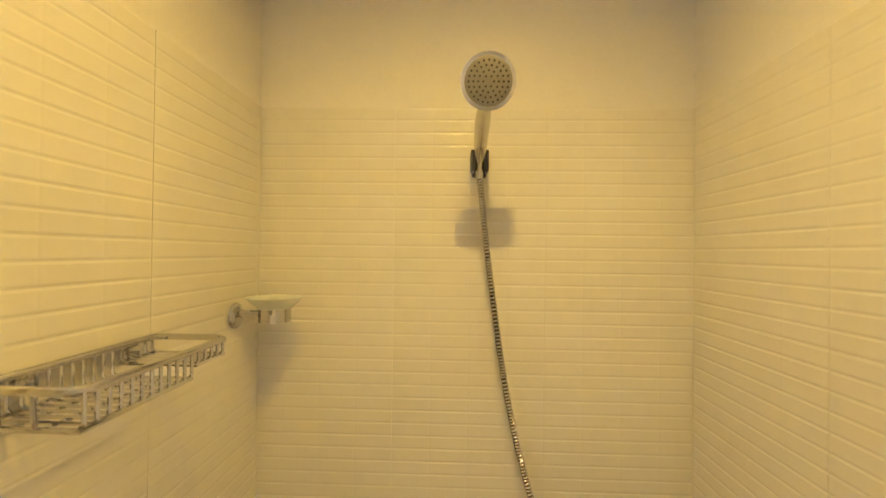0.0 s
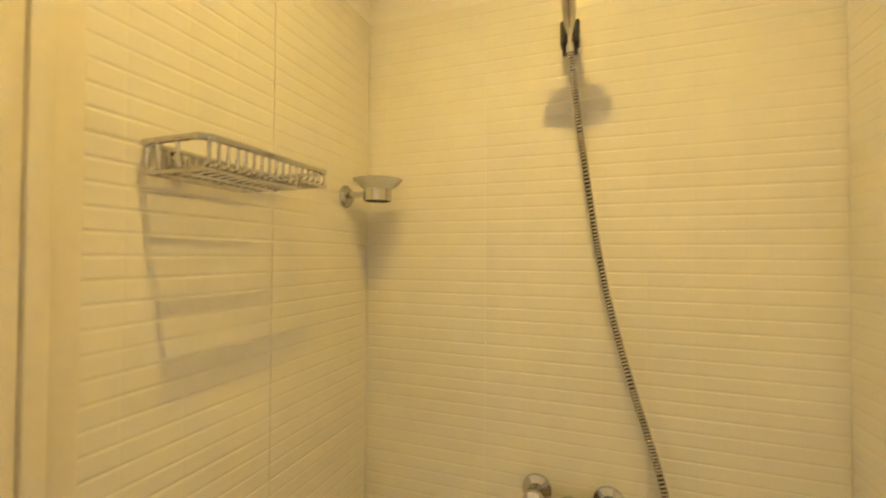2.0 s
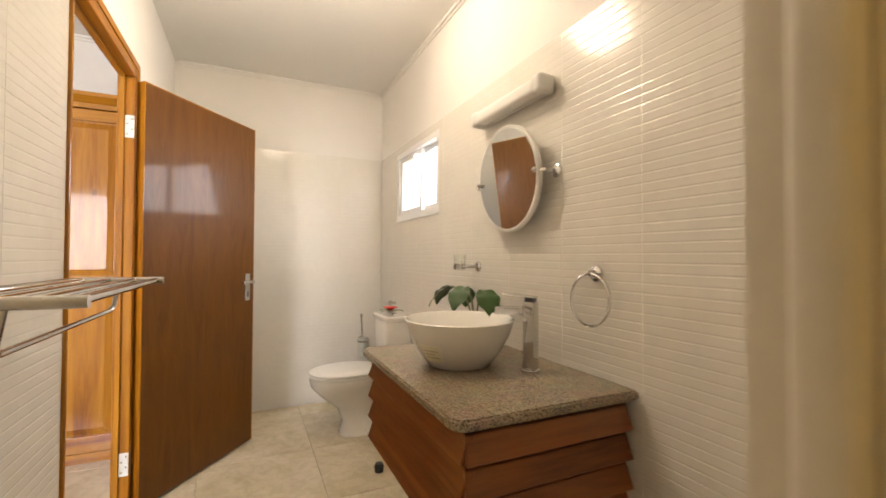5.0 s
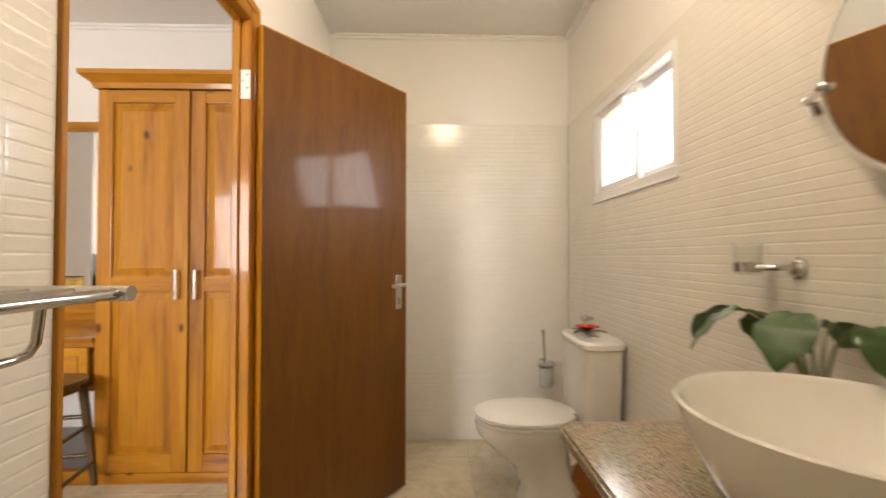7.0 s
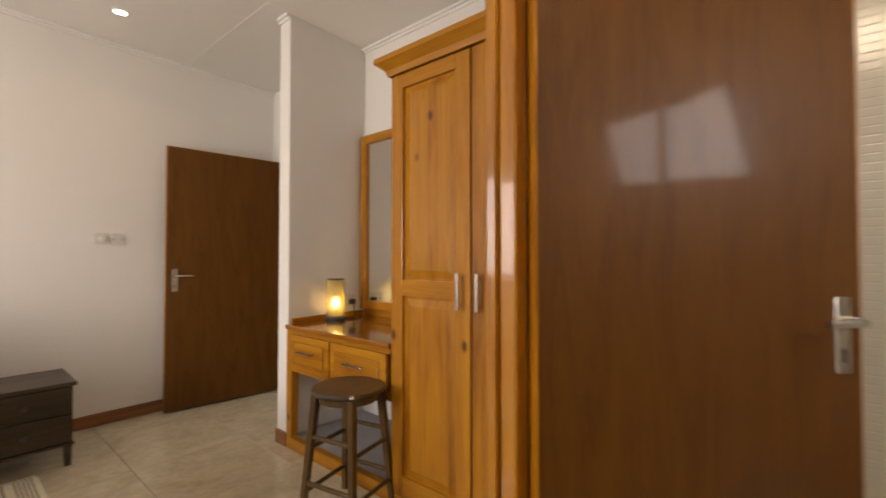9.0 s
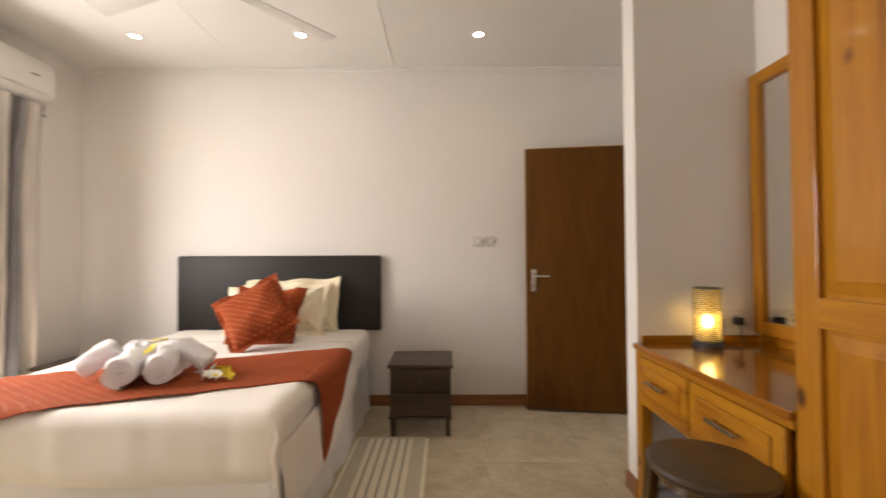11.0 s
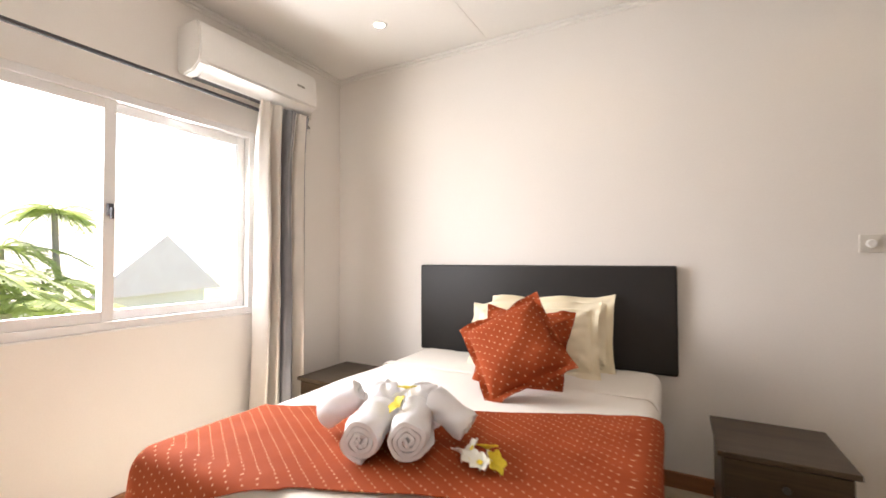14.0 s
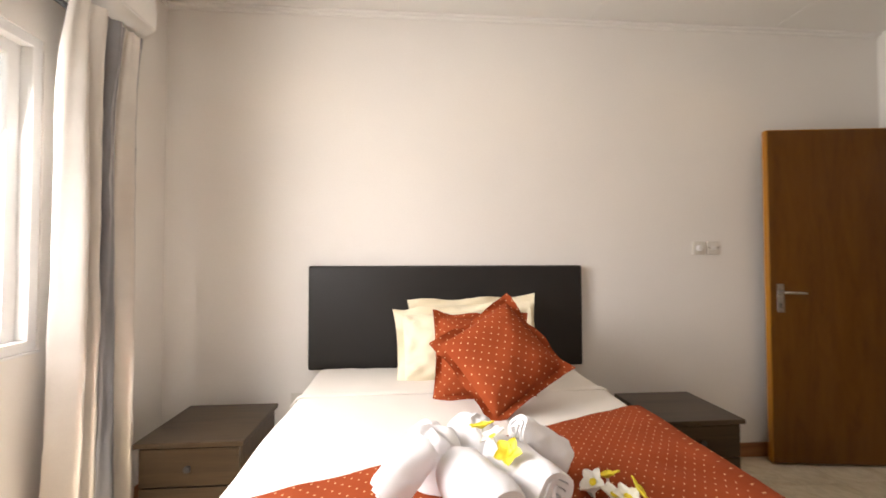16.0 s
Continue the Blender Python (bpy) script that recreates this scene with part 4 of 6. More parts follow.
part("bulb", lathe(((0, 0.08), (0.018, 0.085), (0.025, 0.115), (0.016, 0.145), (0, 0.15)), 16), BULB, tl, "", True)
part("cord", tube(bmesh.new(), [(-0.06, 0.02, 0.006), (-0.10, 0.06, 0.005), (-0.16, 0.02, 0.006), (-0.19, -0.05, 0.03), (-0.20, -0.075, 0.10)], 0.003, 6), RODM, tl, "black cord", True)


def wall_plate(name, label, category, w, h, m, detail):
    p = thing(name, label, category)
    p.matrix_world = m
    part("plate", box(-w / 2, 0, -h / 2, w / 2, 0.009, h / 2, 0.003), SWITCH, p)
    if detail == "dimmer":
        part("dial", moved(lathe(((0, 0.02), (0.016, 0.02), (0.019, 0.009), (0.019, 0.0), (0, 0))), Matrix.Translation((0, 0.008, 0)) @ Matrix.Rotation(-math.pi / 2, 4, "X")), PLASTIC, p, "round dimmer dial", True)
    elif detail == "switch":
        part("rocker", box(-0.016, 0.009, -0.011, 0.016, 0.014, 0.011, 0.003), PLASTIC, p)
        for s in (-1, 1):
            part("screw", rod((s * 0.03, 0.008, 0), (s * 0.03, 0.011, 0), 0.004, None, 10), STEEL, p)
    else:
        for s in (-1, 1):
            if w > 0.1 or s > 0:
                c = s * 0.036 if w > 0.1 else 0
                for dx, dz in ((0, 0.016), (-0.011, -0.008), (0.011, -0.008)):
                    part("socket_slot", box(c + dx - 0.003, 0.009, dz - 0.005, c + dx + 0.003, 0.0098, dz + 0.005), RUBBER, p)
    return p


wall_plate("fan_switch", "white square fan dimmer on the wall", "switch", 0.078, 0.082, pose(-2.735, -3.88, 1.295), "dimmer")
wall_plate("light_switch", "white square light switch on the wall", "switch", 0.078, 0.082, pose(-2.83, -3.88, 1.295), "switch")
wall_plate("wall_socket", "white double socket beside the mirror", "socket", 0.146, 0.086, pose(-3.84, -2.57, 0.865, 0, 0, 0), "socket")
wall_plate("wall_socket", "white socket low on the wall beside the bed", "socket", 0.08, 0.086, pose(-0.30, -3.88, 0.42, 0, 0, 0), "socket")
bm = box(-0.02, 0.0095, -0.018, 0.02, 0.04, 0.018, 0.006)
pl = tagged(part("plug", bm, RUBBER), "black plug in the socket beside the mirror", "plug")
pl.matrix_world = pose(-3.875, -2.57, 0.855)

# ceiling fan
fan = thing("ceiling_fan", "white three-blade ceiling fan at rest", "ceiling fan", (-1.40, -2.335, 2.355))
part("canopy", lathe(((0, 0.35), (0.065, 0.35), (0.06, 0.32), (0.02, 0.29), (0.0, 0.29)), 24), FANC, fan, "", True)
part("downrod", rod((0, 0, 0.1), (0, 0, 0.30), 0.012), FANC, fan, "", True)
part("motor", lathe(((0, 0.0), (0.045, 0.0), (0.055, 0.006), (0.10, 0.014), (0.118, 0.035), (0.118, 0.07), (0.09, 0.10), (0.03, 0.11), (0, 0.11)), 36), FANC, fan, "", True)
part("cap", lathe(((0, -0.022), (0.03, -0.02), (0.046, -0.008), (0.05, 0.002), (0, 0.002)), 28), FANC, fan, "", True)
for ang in (-17, -131, 109):
    r = Matrix.Rotation(radians(ang), 4, "Z")
    def blade(u, v):
        x = 0.16 + 0.50 * u
        hw = 0.048 + 0.014 * u
        y = (2 * v - 1) * hw
        return x, y, 0.045 + 0.22 * y - 0.012 * u + 0.06 * (y / hw) ** 2 * 0.1, x, y
    b = part("blade", moved(sheet_grid(blade, 14, 8, 0.0035), r), FANC, fan, "", True)
    part("blade_arm", moved(joined(box(0.09, -0.018, 0.036, 0.24, 0.018, 0.041, 0.002, 1), box(0.10, -0.03, 0.041, 0.13, 0.03, 0.05, 0.003, 1)), r), FANC, b)

# recessed downlights
for sx, sy in SPOTS:
    d = thing("downlight", "small round recessed ceiling downlight, lit", "downlight", (sx, sy, CEIL_Z), 0, "bedroom downlights")
    part("bezel", lathe(((0.030, -0.001), (0.033, -0.006), (0.046, -0.005), (0.049, 0.0)), 28), PLASTIC, d, "", True)
    part("lens", lathe(((0, -0.003), (0.030, -0.003)), 24), DOWN, d, "glowing lens")

# air conditioner
ac = thing("air_conditioner", "white split air conditioner high on the wall", "air conditioner", (0.45, -3.0, 2.24))
bm = bmesh.new()
prof = ((0.0, 0.03), (-0.06, 0.0), (-0.15, 0.012), (-0.205, 0.05), (-0.215, 0.10), (-0.20, 0.25), (-0.17, 0.285), (0.0, 0.285))
ends = [[bm.verts.new((x, y, z)) for x, z in prof] for y in (-0.42, 0.42)]
for j in range(len(prof)):
    k = (j + 1) % len(prof)
    bm.faces.new((ends[0][j], ends[0][k], ends[1][k], ends[1][j]))
bm.faces.new(ends[0])
bm.faces.new(ends[1][::-1])
bmesh.ops.bevel(bm, geom=bm.edges[:], offset=0.008, segments=2, affect="EDGES")
part("housing", bm, PLASTIC, ac, "", True)
part("flap", moved(box(-0.055, -0.37, -0.004, 0.055, 0.37, 0.004, 0.003), pose(-0.165, 0, 0.02, 0, 25, 0)), PLASTIC, ac)
part("outlet", moved(box(-0.03, -0.37, -0.003, 0.03, 0.37, 0.003), pose(-0.085, 0, -0.0015, 0, -5, 0)), RUBBER, ac, "dark air outlet slot")
part("badge", box(-0.2135, -0.30, 0.15, -0.211, -0.24, 0.162), STEEL, ac)
part("power_cord", tube(bmesh.new(), [(-0.02, -0.42, 0.06), (-0.02, -0.47, 0.04), (-0.02, -0.52, 0.0), (-0.02, -0.53, -0.07), (-0.02, -0.49, -0.10)], 0.004, 6), PLASTIC, ac, "thin white cord", True)
wall_plate("isolator_switch", "small white isolator switch beside the air conditioner", "switch", 0.075, 0.075, pose(0.45, -3.52, 2.32, 0, 0, 90), "switch")

# curtains and rod
cr = thing("curtain_rod", "dark metal curtain rod with turned finials", "curtain rod", (0.34, -2.3, 2.175))
part("pole", rod((0, -1.08, 0), (0, 1.05, 0), 0.011), RODM, cr, "", True)
for s in (-1, 1):
    y = s * 1.07
    bm = lathe(((0, 0), (0.014, 0), (0.016, 0.01), (0.008, 0.016), (0.018, 0.03), (0.02, 0.042), (0.012, 0.058), (0.006, 0.064), (0.008, 0.072), (0.0, 0.08)), 18)
    part("finial", moved(bm, Matrix.Translation((0, y, 0)) @ Matrix.Rotation(-s * math.pi / 2, 4, "X")), RODM, cr, "", True)
    part("bracket", joined(rod((0, s * 1.02, 0), (0.11, s * 1.02, 0), 0.006, None, 10), rod((0.102, s * 1.02, 0), (0.11, s * 1.02, 0), 0.022, None, 16)), RODM, cr, "", True)


def curtain(name, label, y0, y1, seed, bands):
    c = thing(name, label, "curtain", (0.34, (y0 + y1) / 2, 0.1), 0, "bedroom curtains")
    w = y1 - y0
    folds = 4
    n = 120
    def strip(u0, u1):
        def fn(u, v):
            q = u0 + (u1 - u0) * u
            z = 2.125 * v
            squeeze = 1.0 - 0.10 * math.sin(v * math.pi) * 0.6
            ph = q * folds * 2 * math.pi + 0.5 * math.sin(v * 2.2 + seed) + seed
            amp = 0.036 + 0.016 * (1 - v) + 0.012 * math.sin(q * 9 + seed) + 0.007 * wob(q * 5, v * 6, seed + 9, 1.5)
            amp *= 1.0 - 0.62 * max(0.0, (v - 0.8) / 0.2) ** 2
            x = -0.012 - 0.042 * max(0.0, (v - 0.75) / 0.25) ** 2 + amp * math.sin(ph) + 0.010 * math.sin(2.3 * ph + v * 3) + 0.007 * wob(q * 8, v * 5, seed, 1.3) + 0.005 * abs(wob(q * 10, v * 16 + 3 * q, seed, 1.2))
            y = (q - 0.5) * w * squeeze + 0.012 * math.cos(ph) + 0.01 * wob(q * 3, v * 3, seed + 4, 1)
            return x, y, z, q * w * 2, z
        return fn
    for k, (u0, u1, mt) in enumerate(bands):
        part("curtain_band", sheet_grid(strip(u0, u1), int(n * (u1 - u0)) + 4, 90), mt, c, "champagne satin" if mt is SATIN else "blue-grey satin", True)
    return c


curtain("curtain", "satin curtain in champagne and grey drawn aside by the window", -3.40, -3.0, 0.4, ((0.0, 0.14, SATIN2), (0.14, 0.36, SATIN), (0.36, 0.60, SATIN2), (0.60, 1.0, SATIN)))
curtain("curtain", "satin curtain gathered at the end of the rod", -1.62, -1.22, 2.1, ((0.0, 0.42, SATIN), (0.42, 0.66, SATIN2), (0.66, 1.0, SATIN)))

# rug
rug = thing("rug", "cream cotton rug with brown stripes and fringed end", "rug", (-2.13, -2.62, 0.0))
RW, RL = 0.46, 1.24
bands = [(-0.23, -0.205, 0), (-0.205, -0.135, 2), (-0.135, -0.10, 0), (-0.10, -0.088, 1), (-0.088, -0.05, 0), (-0.05, -0.038, 1), (-0.038, 0.0, 0), (0.0, 0.012, 1), (0.012, 0.05, 0), (0.05, 0.062, 1), (0.062, 0.10, 0), (0.10, 0.112, 1), (0.112, 0.145, 0), (0.145, 0.21, 2), (0.21, 0.23, 0)]
part("field", box(-RW / 2, -RL / 2, 0.001, RW / 2, RL / 2, 0.0075, 0.002, 1), RUGC, rug, "cream cotton weave")
for a, c, k in bands:
    n = 9 if k == 2 else 1
    for i in range(0, n, 2):
        if k:
            part("stripe", box(a + (c - a) * i / n, -RL / 2 + 0.001, 0.007, a + (c - a) * (i + 1) / n, RL / 2 - 0.001, 0.0083), RUGG, rug, "olive-brown stripe")
fr = bmesh.new()
rnd = random.Random(2)
for i in range(70):
    x = -RW / 2 + RW * (i + 0.5) / 70
    for s in (-1, 1):
        tube(fr, [(x, s * RL / 2, 0.005), (x + rnd.uniform(-0.006, 0.006), s * (RL / 2 + 0.02), 0.006), (x + rnd.uniform(-0.012, 0.012), s * (RL / 2 + 0.04), 0.003)], 0.0016, 4)
tagged(part("fringe", fr, RUGC, rug, "cream fringe"), kind="stuff")


# ---- shower ----
SL, SB = -0.46, 0.97  # faces of the shower's left and back tiles


def wire(bm, pts, r=0.0025, n=6):
    return tube(bm, pts, r, n)


bk = thing("shower_basket", "chrome wire soap basket on the tiled wall", "basket", (SL, 0.50, 1.602))
Y0, Y1, YM, D = -0.125, 0.125, 0.045, 0.115
rim = bmesh.new()
tube(rim, [(0.012, Y0, 0), (D - 0.012, Y0, 0), (D, Y0 + 0.012, 0), (D, Y1 - 0.012, 0), (D - 0.012, Y1, 0), (0.012, Y1, 0), (0.004, Y1 - 0.01, 0), (0.004, Y0 + 0.01, 0)], 0.0048, 8, True)
part("rim", rim, CHROME, bk, "thick chrome rim", True)
lower = bmesh.new()
tube(lower, [(0.006, Y0 + 0.004, -0.038), (D - 0.004, Y0 + 0.004, -0.038), (D - 0.004, YM, -0.038), (0.006, YM, -0.038)], 0.003, 6, True)
tube(lower, [(0.006, YM + 0.012, -0.023), (D - 0.004, YM + 0.012, -0.023), (D - 0.004, Y1 - 0.004, -0.023), (0.006, Y1 - 0.004, -0.023)], 0.003, 6, True)
part("lower_frame", lower, CHROME, bk, "", True)
k = 0
y = Y0 + 0.008
while y < Y1 - 0.006:
    zb = -0.038 if y < YM + 0.004 else -0.023
    bm = wire(bmesh.new(), [(D - 0.002, y, 0), (D - 0.002, y, zb + 0.006), (D - 0.008, y, zb), (0.014, y, zb), (0.006, y, zb + 0.006), (0.006, y, 0)], 0.0022)
    part("wire", bm, CHROME, bk, "", True)
    y += 0.0145
for x in (0.035, 0.07):
    part("wire", wire(bmesh.new(), [(x, Y0, 0), (x, Y0 + 0.003, -0.034), (x, Y0 + 0.01, -0.0405), (x, YM, -0.0405)]), CHROME, bk, "", True)
for yy in (Y0 + 0.05, Y1 - 0.05):
    part("wall_mount", moved(lathe(((0, 0.012), (0.010, 0.010), (0.012, 0), (0, 0)), 14), Matrix.Translation((0.0, yy, -0.012)) @ Matrix.Rotation(math.pi / 2, 4, "Y")), CHROME, bk, "", True)

sd = thing("soap_dish", "frosted glass soap dish in a chrome wall holder", "soap dish", (SL, 0.86, 1.598))
part("rosette", moved(lathe(((0, 0.012), (0.018, 0.011), (0.026, 0.004), (0.027, 0), (0, 0)), 28), Matrix.Rotation(math.pi / 2, 4, "Y")), CHROME, sd, "", True)
part("arm", rod((0.008, 0, 0.004), (0.05, 0.006, 0.004), 0.008), CHROME, sd, "", True)
part("ring", lathe(((0.030, -0.012), (0.033, -0.012), (0.033, 0.016), (0.030, 0.016), (0.030, -0.012)), 32, (0.078, 0.012, 0)), CHROME, sd, "", True)
part("dish", lathe(((0, 0.008), (0.028, 0.010), (0.040, 0.022), (0.056, 0.036), (0.058, 0.038), (0.054, 0.038), (0.038, 0.027), (0.026, 0.016), (0, 0.014)), 36, (0.078, 0.012, 0)), FROST, sd, "frosted green-white glass dish", True)

HX, HZ = 0.05, 1.93
sh = thing("shower_set", "chrome hand shower in a wall holder with ribbed hose", "shower", (HX - 0.004, SB, HZ + 0.005))
part("holder", joined(box(-0.017, -0.02, -0.03, 0.017, 0.0, 0.03, 0.006), box(-0.02, -0.052, -0.022, -0.011, -0.015, 0.026, 0.004), box(0.011, -0.052, -0.022, 0.02, -0.015, 0.026, 0.004)), RODM, sh, "dark chrome wall bracket", True)
axis_up = [(0, -0.034, -0.035), (0, -0.042, 0.0), (0, -0.075, 0.033), (0.001, -0.118, 0.064), (0.003, -0.165, 0.086), (0.004, -0.202, 0.098)]
hs = part("handset", tube(bmesh.new(), axis_up, [0.0085, 0.010, 0.0145, 0.016, 0.013, 0.016], 18), CHROME, sh, "chrome handset", True)
tilt = Matrix.Translation((0.004, -0.224, 0.103)) @ Matrix.Scale(0.94, 4) @ Matrix.Rotation(radians(-70), 4, "X") @ Matrix.Rotation(math.pi, 4, "X")
part("head", moved(lathe(((0, -0.022), (0.02, -0.02), (0.045, -0.006), (0.052, 0.004), (0.052, 0.012), (0.046, 0.014), (0, 0.014)), 36), tilt), CHROME, hs, "", True)
part("face", moved(lathe(((0, 0.0162), (0.043, 0.0152), (0.0455, 0.0135)), 32), tilt), SPRAY, hs, "grey spray face", True)
nz = bmesh.new()
for rr, cnt in ((0.010, 6), (0.019, 12), (0.028, 18), (0.037, 24)):
    for i in range(cnt):
        a = 2 * math.pi * i / cnt
        bmesh.ops.create_cone(nz, cap_ends=True, segments=6, radius1=0.0023, radius2=0.0018, depth=0.003, matrix=tilt @ Matrix.Translation((rr * math.cos(a), rr * math.sin(a), 0.0168)))
tagged(part("nozzles", nz, RUBBER, hs, "dark rubber nozzles"), kind="stuff")
ctrl = [Vector(p) for p in ((0.0, -0.034, -0.03), (0.008, -0.033, -0.10), (0.022, -0.032, -0.22), (0.055, -0.03, -0.45), (0.085, -0.03, -0.60), (0.122, -0.03, -0.74), (0.175, -0.03, -0.92), (0.20, -0.035, -1.06), (0.165, -0.045, -1.20), (0.08, -0.05, -1.22), (0.02, -0.05, -1.14), (0.0, -0.045, -1.06))]


def spline(c, n):
    out = []
    for i in range(len(c) - 1):
        p0, p1, p2, p3 = c[max(i - 1, 0)], c[i], c[i + 1], c[min(i + 2, len(c) - 1)]
        for k in range(n):
            t = k / n
            out.append(0.5 * ((2 * p1) + (p2 - p0) * t + (2 * p0 - 5 * p1 + 4 * p2 - p3) * t * t + (3 * p1 - p0 - 3 * p2 + p3) * t ** 3))
    out.append(c[-1])
    return out


hp = spline(ctrl, 60)
part("hose", tube(bmesh.new(), hp, 0.0060, 9), RUBBER, sh, "dark hose core", True)
ribs = bmesh.new()
acc = 0.0
for a, c in zip(hp, hp[1:]):
    acc += (c - a).length
    if acc > 0.0058:
        acc = 0.0
        d = (c - a).normalized()
        tube(ribs, [a - d * 0.0024, a - d * 0.0014, a + d * 0.0014, a + d * 0.0024], [0.0066, 0.0076, 0.0076, 0.0066], 10)
tagged(part("hose_ribs", ribs, STEEL, sh, "steel hose winding"), kind="stuff")

mx = thing("shower_mixer", "chrome wall mixer tap with two round valves", "mixer tap", (0.05, SB, 0.92))
for s in (-1, 1):
    part("valve", moved(lathe(((0, 0.0), (0.032, 0.0), (0.032, 0.008), (0.018, 0.014), (0.018, 0.04), (0.024, 0.05), (0.024, 0.066), (0.012, 0.072), (0, 0.073)), 28), Matrix.Translation((s * 0.075, 0, 0.02)) @ Matrix.Rotation(math.pi / 2, 4, "X")), CHROME, mx, "", True)
part("body", tube(bmesh.new(), [(-0.075, -0.055, 0.018), (-0.05, -0.058, -0.002), (-0.02, -0.06, -0.01), (0.02, -0.06, -0.01), (0.05, -0.058, -0.002), (0.075, -0.055, 0.018)], [0.018, 0.02, 0.024, 0.024, 0.02, 0.018], 18), CHROME, mx, "", True)
part("cartridge", lathe(((0, -0.03), (0.022, -0.03), (0.024, 0.0), (0.022, 0.035), (0, 0.04)), 24, (0, -0.06, 0)), CHROME, mx, "", True)
part("lever", tube(bmesh.new(), [(0, -0.06, 0.04), (0, -0.085, 0.048), (0, -0.15, 0.05)], [0.008, 0.008, 0.006], 10), CHROME, mx, "", True)
part("spout", tube(bmesh.new(), [(0, -0.06, -0.03), (0, -0.10, -0.04), (0, -0.16, -0.042), (0, -0.175, -0.055)], 0.012, 12), CHROME, mx, "", True)

sf = thing("door_frame_shower", "cream profiled upright at the shower opening", "door frame", (0, 0, 0), 0, "", "structure")
part("upright", joined(box(-0.503, 0.220, 0, -0.470, 0.236, 2.16, 0.004), box(-0.475, 0.208, 0, -0.445, 0.233, 2.16, 0.010, 3)), PVC, sf, "", True)
part("upright", box(-0.47, 0.234, 0, -0.452, 0.256, 2.16, 0.004), PVC, sf, "", True)
part("upright", box(-0.47, 0.257, 0, -0.447, 0.280, 2.16, 0.006), PVC, sf, "", True)
part("upright", box(-0.47, 0.280, 0, -0.455, 0.312, 2.16, 0.003), PVC, sf, "", True)
part("cap", box(-0.508, 0.205, 2.16, -0.443, 0.315, 2.17, 0.003), PVC, sf)

# ---- bathroom ----
VX0, VX1, VY0, VZ = -2.12, -1.22, 0.37, 0.80
va = thing("vanity_unit", "washbasin cabinet of reddish-brown horizontal wooden slats", "cabinet", (-1.67, 0.70, 0))
part("carcass", box(-0.40, -0.26, 0.435, 0.40, 0.30, VZ - 0.03), DARKWOOD, va, "dark inner carcass")
for i in range(4):
    z = 0.43 + i * 0.085
    for a, b_, ax in (((-0.425, -0.285), (0.425, -0.285), 0), ((0.425, -0.285), (0.425, 0.255), 1), ((-0.425, -0.285), (-0.425, 0.255), 1)):
        bm = bmesh.new()
        out = 0.022
        if ax == 0:
            vs = [(a[0], a[1] + 0.022, z), (b_[0], a[1] + 0.022, z), (b_[0], a[1] + 0.022, z + 0.067), (a[0], a[1] + 0.022, z + 0.067), (a[0], a[1] - out, z), (b_[0], a[1] - out, z), (b_[0], a[1] + 0.006, z + 0.067), (a[0], a[1] + 0.006, z + 0.067)]
        else:
            s = 1 if a[0] > 0 else -1
            vs = [(a[0] - s * 0.022, a[1], z), (a[0] - s * 0.022, b_[1], z), (a[0] - s * 0.022, b_[1], z + 0.067), (a[0] - s * 0.022, a[1], z + 0.067), (a[0] + s * out, a[1] - 0.012, z), (a[0] + s * out, b_[1], z), (a[0] - s * 0.006, b_[1], z + 0.067), (a[0] - s * 0.006, a[1] - 0.0, z + 0.067)]
        v = [bm.verts.new(p) for p in vs]
        for q in ((3, 2, 1, 0), (4, 5, 6, 7), (0, 1, 5, 4), (2, 3, 7, 6), (1, 2, 6, 5), (3, 0, 4, 7)):
            bm.faces.new([v[j] for j in q])
        bmesh.ops.bevel(bm, geom=bm.edges[:], offset=0.003, segments=1, affect="EDGES")
        part("slat", bm, VANITY_WOOD if ax == 0 else PINE_RED_Y, va)
# plain black stub, added in place of the vanity's pipe trap
ds = thing("black_stub", "small black stub on the floor in place of a pipe trap", "door stop", (-2.62, 0.60, 0))
part("rubber", lathe(((0, 0), (0.024, 0), (0.026, 0.03), (0.02, 0.045), (0, 0.047)), 18), RUBBER, ds, "", True)

ct = thing("countertop", "speckled beige granite worktop with rounded corners", "worktop", (-1.67, 0.67, VZ - 0.03))
bm = bmesh.new()
pts = []
hw, fy, by, r = 0.45, -0.30, 0.30, 0.045
for cx, cy, a0 in ((-hw + r, fy + r, 180), (hw - r, fy + r, 270)):
    for k in range(9):
        a = radians(a0 + k * 90 / 8)
        pts.append((cx + r * math.cos(a), cy + r * math.sin(a)))
pts += [(hw, by), (-hw, by)]
base = bm.faces.new([bm.verts.new((x, y, 0)) for x, y in pts])
up = bmesh.ops.extrude_face_region(bm, geom=[base])["geom"]
bmesh.ops.translate(bm, verts=[g for g in up if isinstance(g, bmesh.types.BMVert)], vec=(0, 0, 0.03))
bmesh.ops.bevel(bm, geom=[e for e in bm.edges if abs(e.verts[0].co.z - e.verts[1].co.z) < 1e-6], offset=0.006, segments=3, affect="EDGES")
part("slab", bm, GRANITE, ct, "", True)

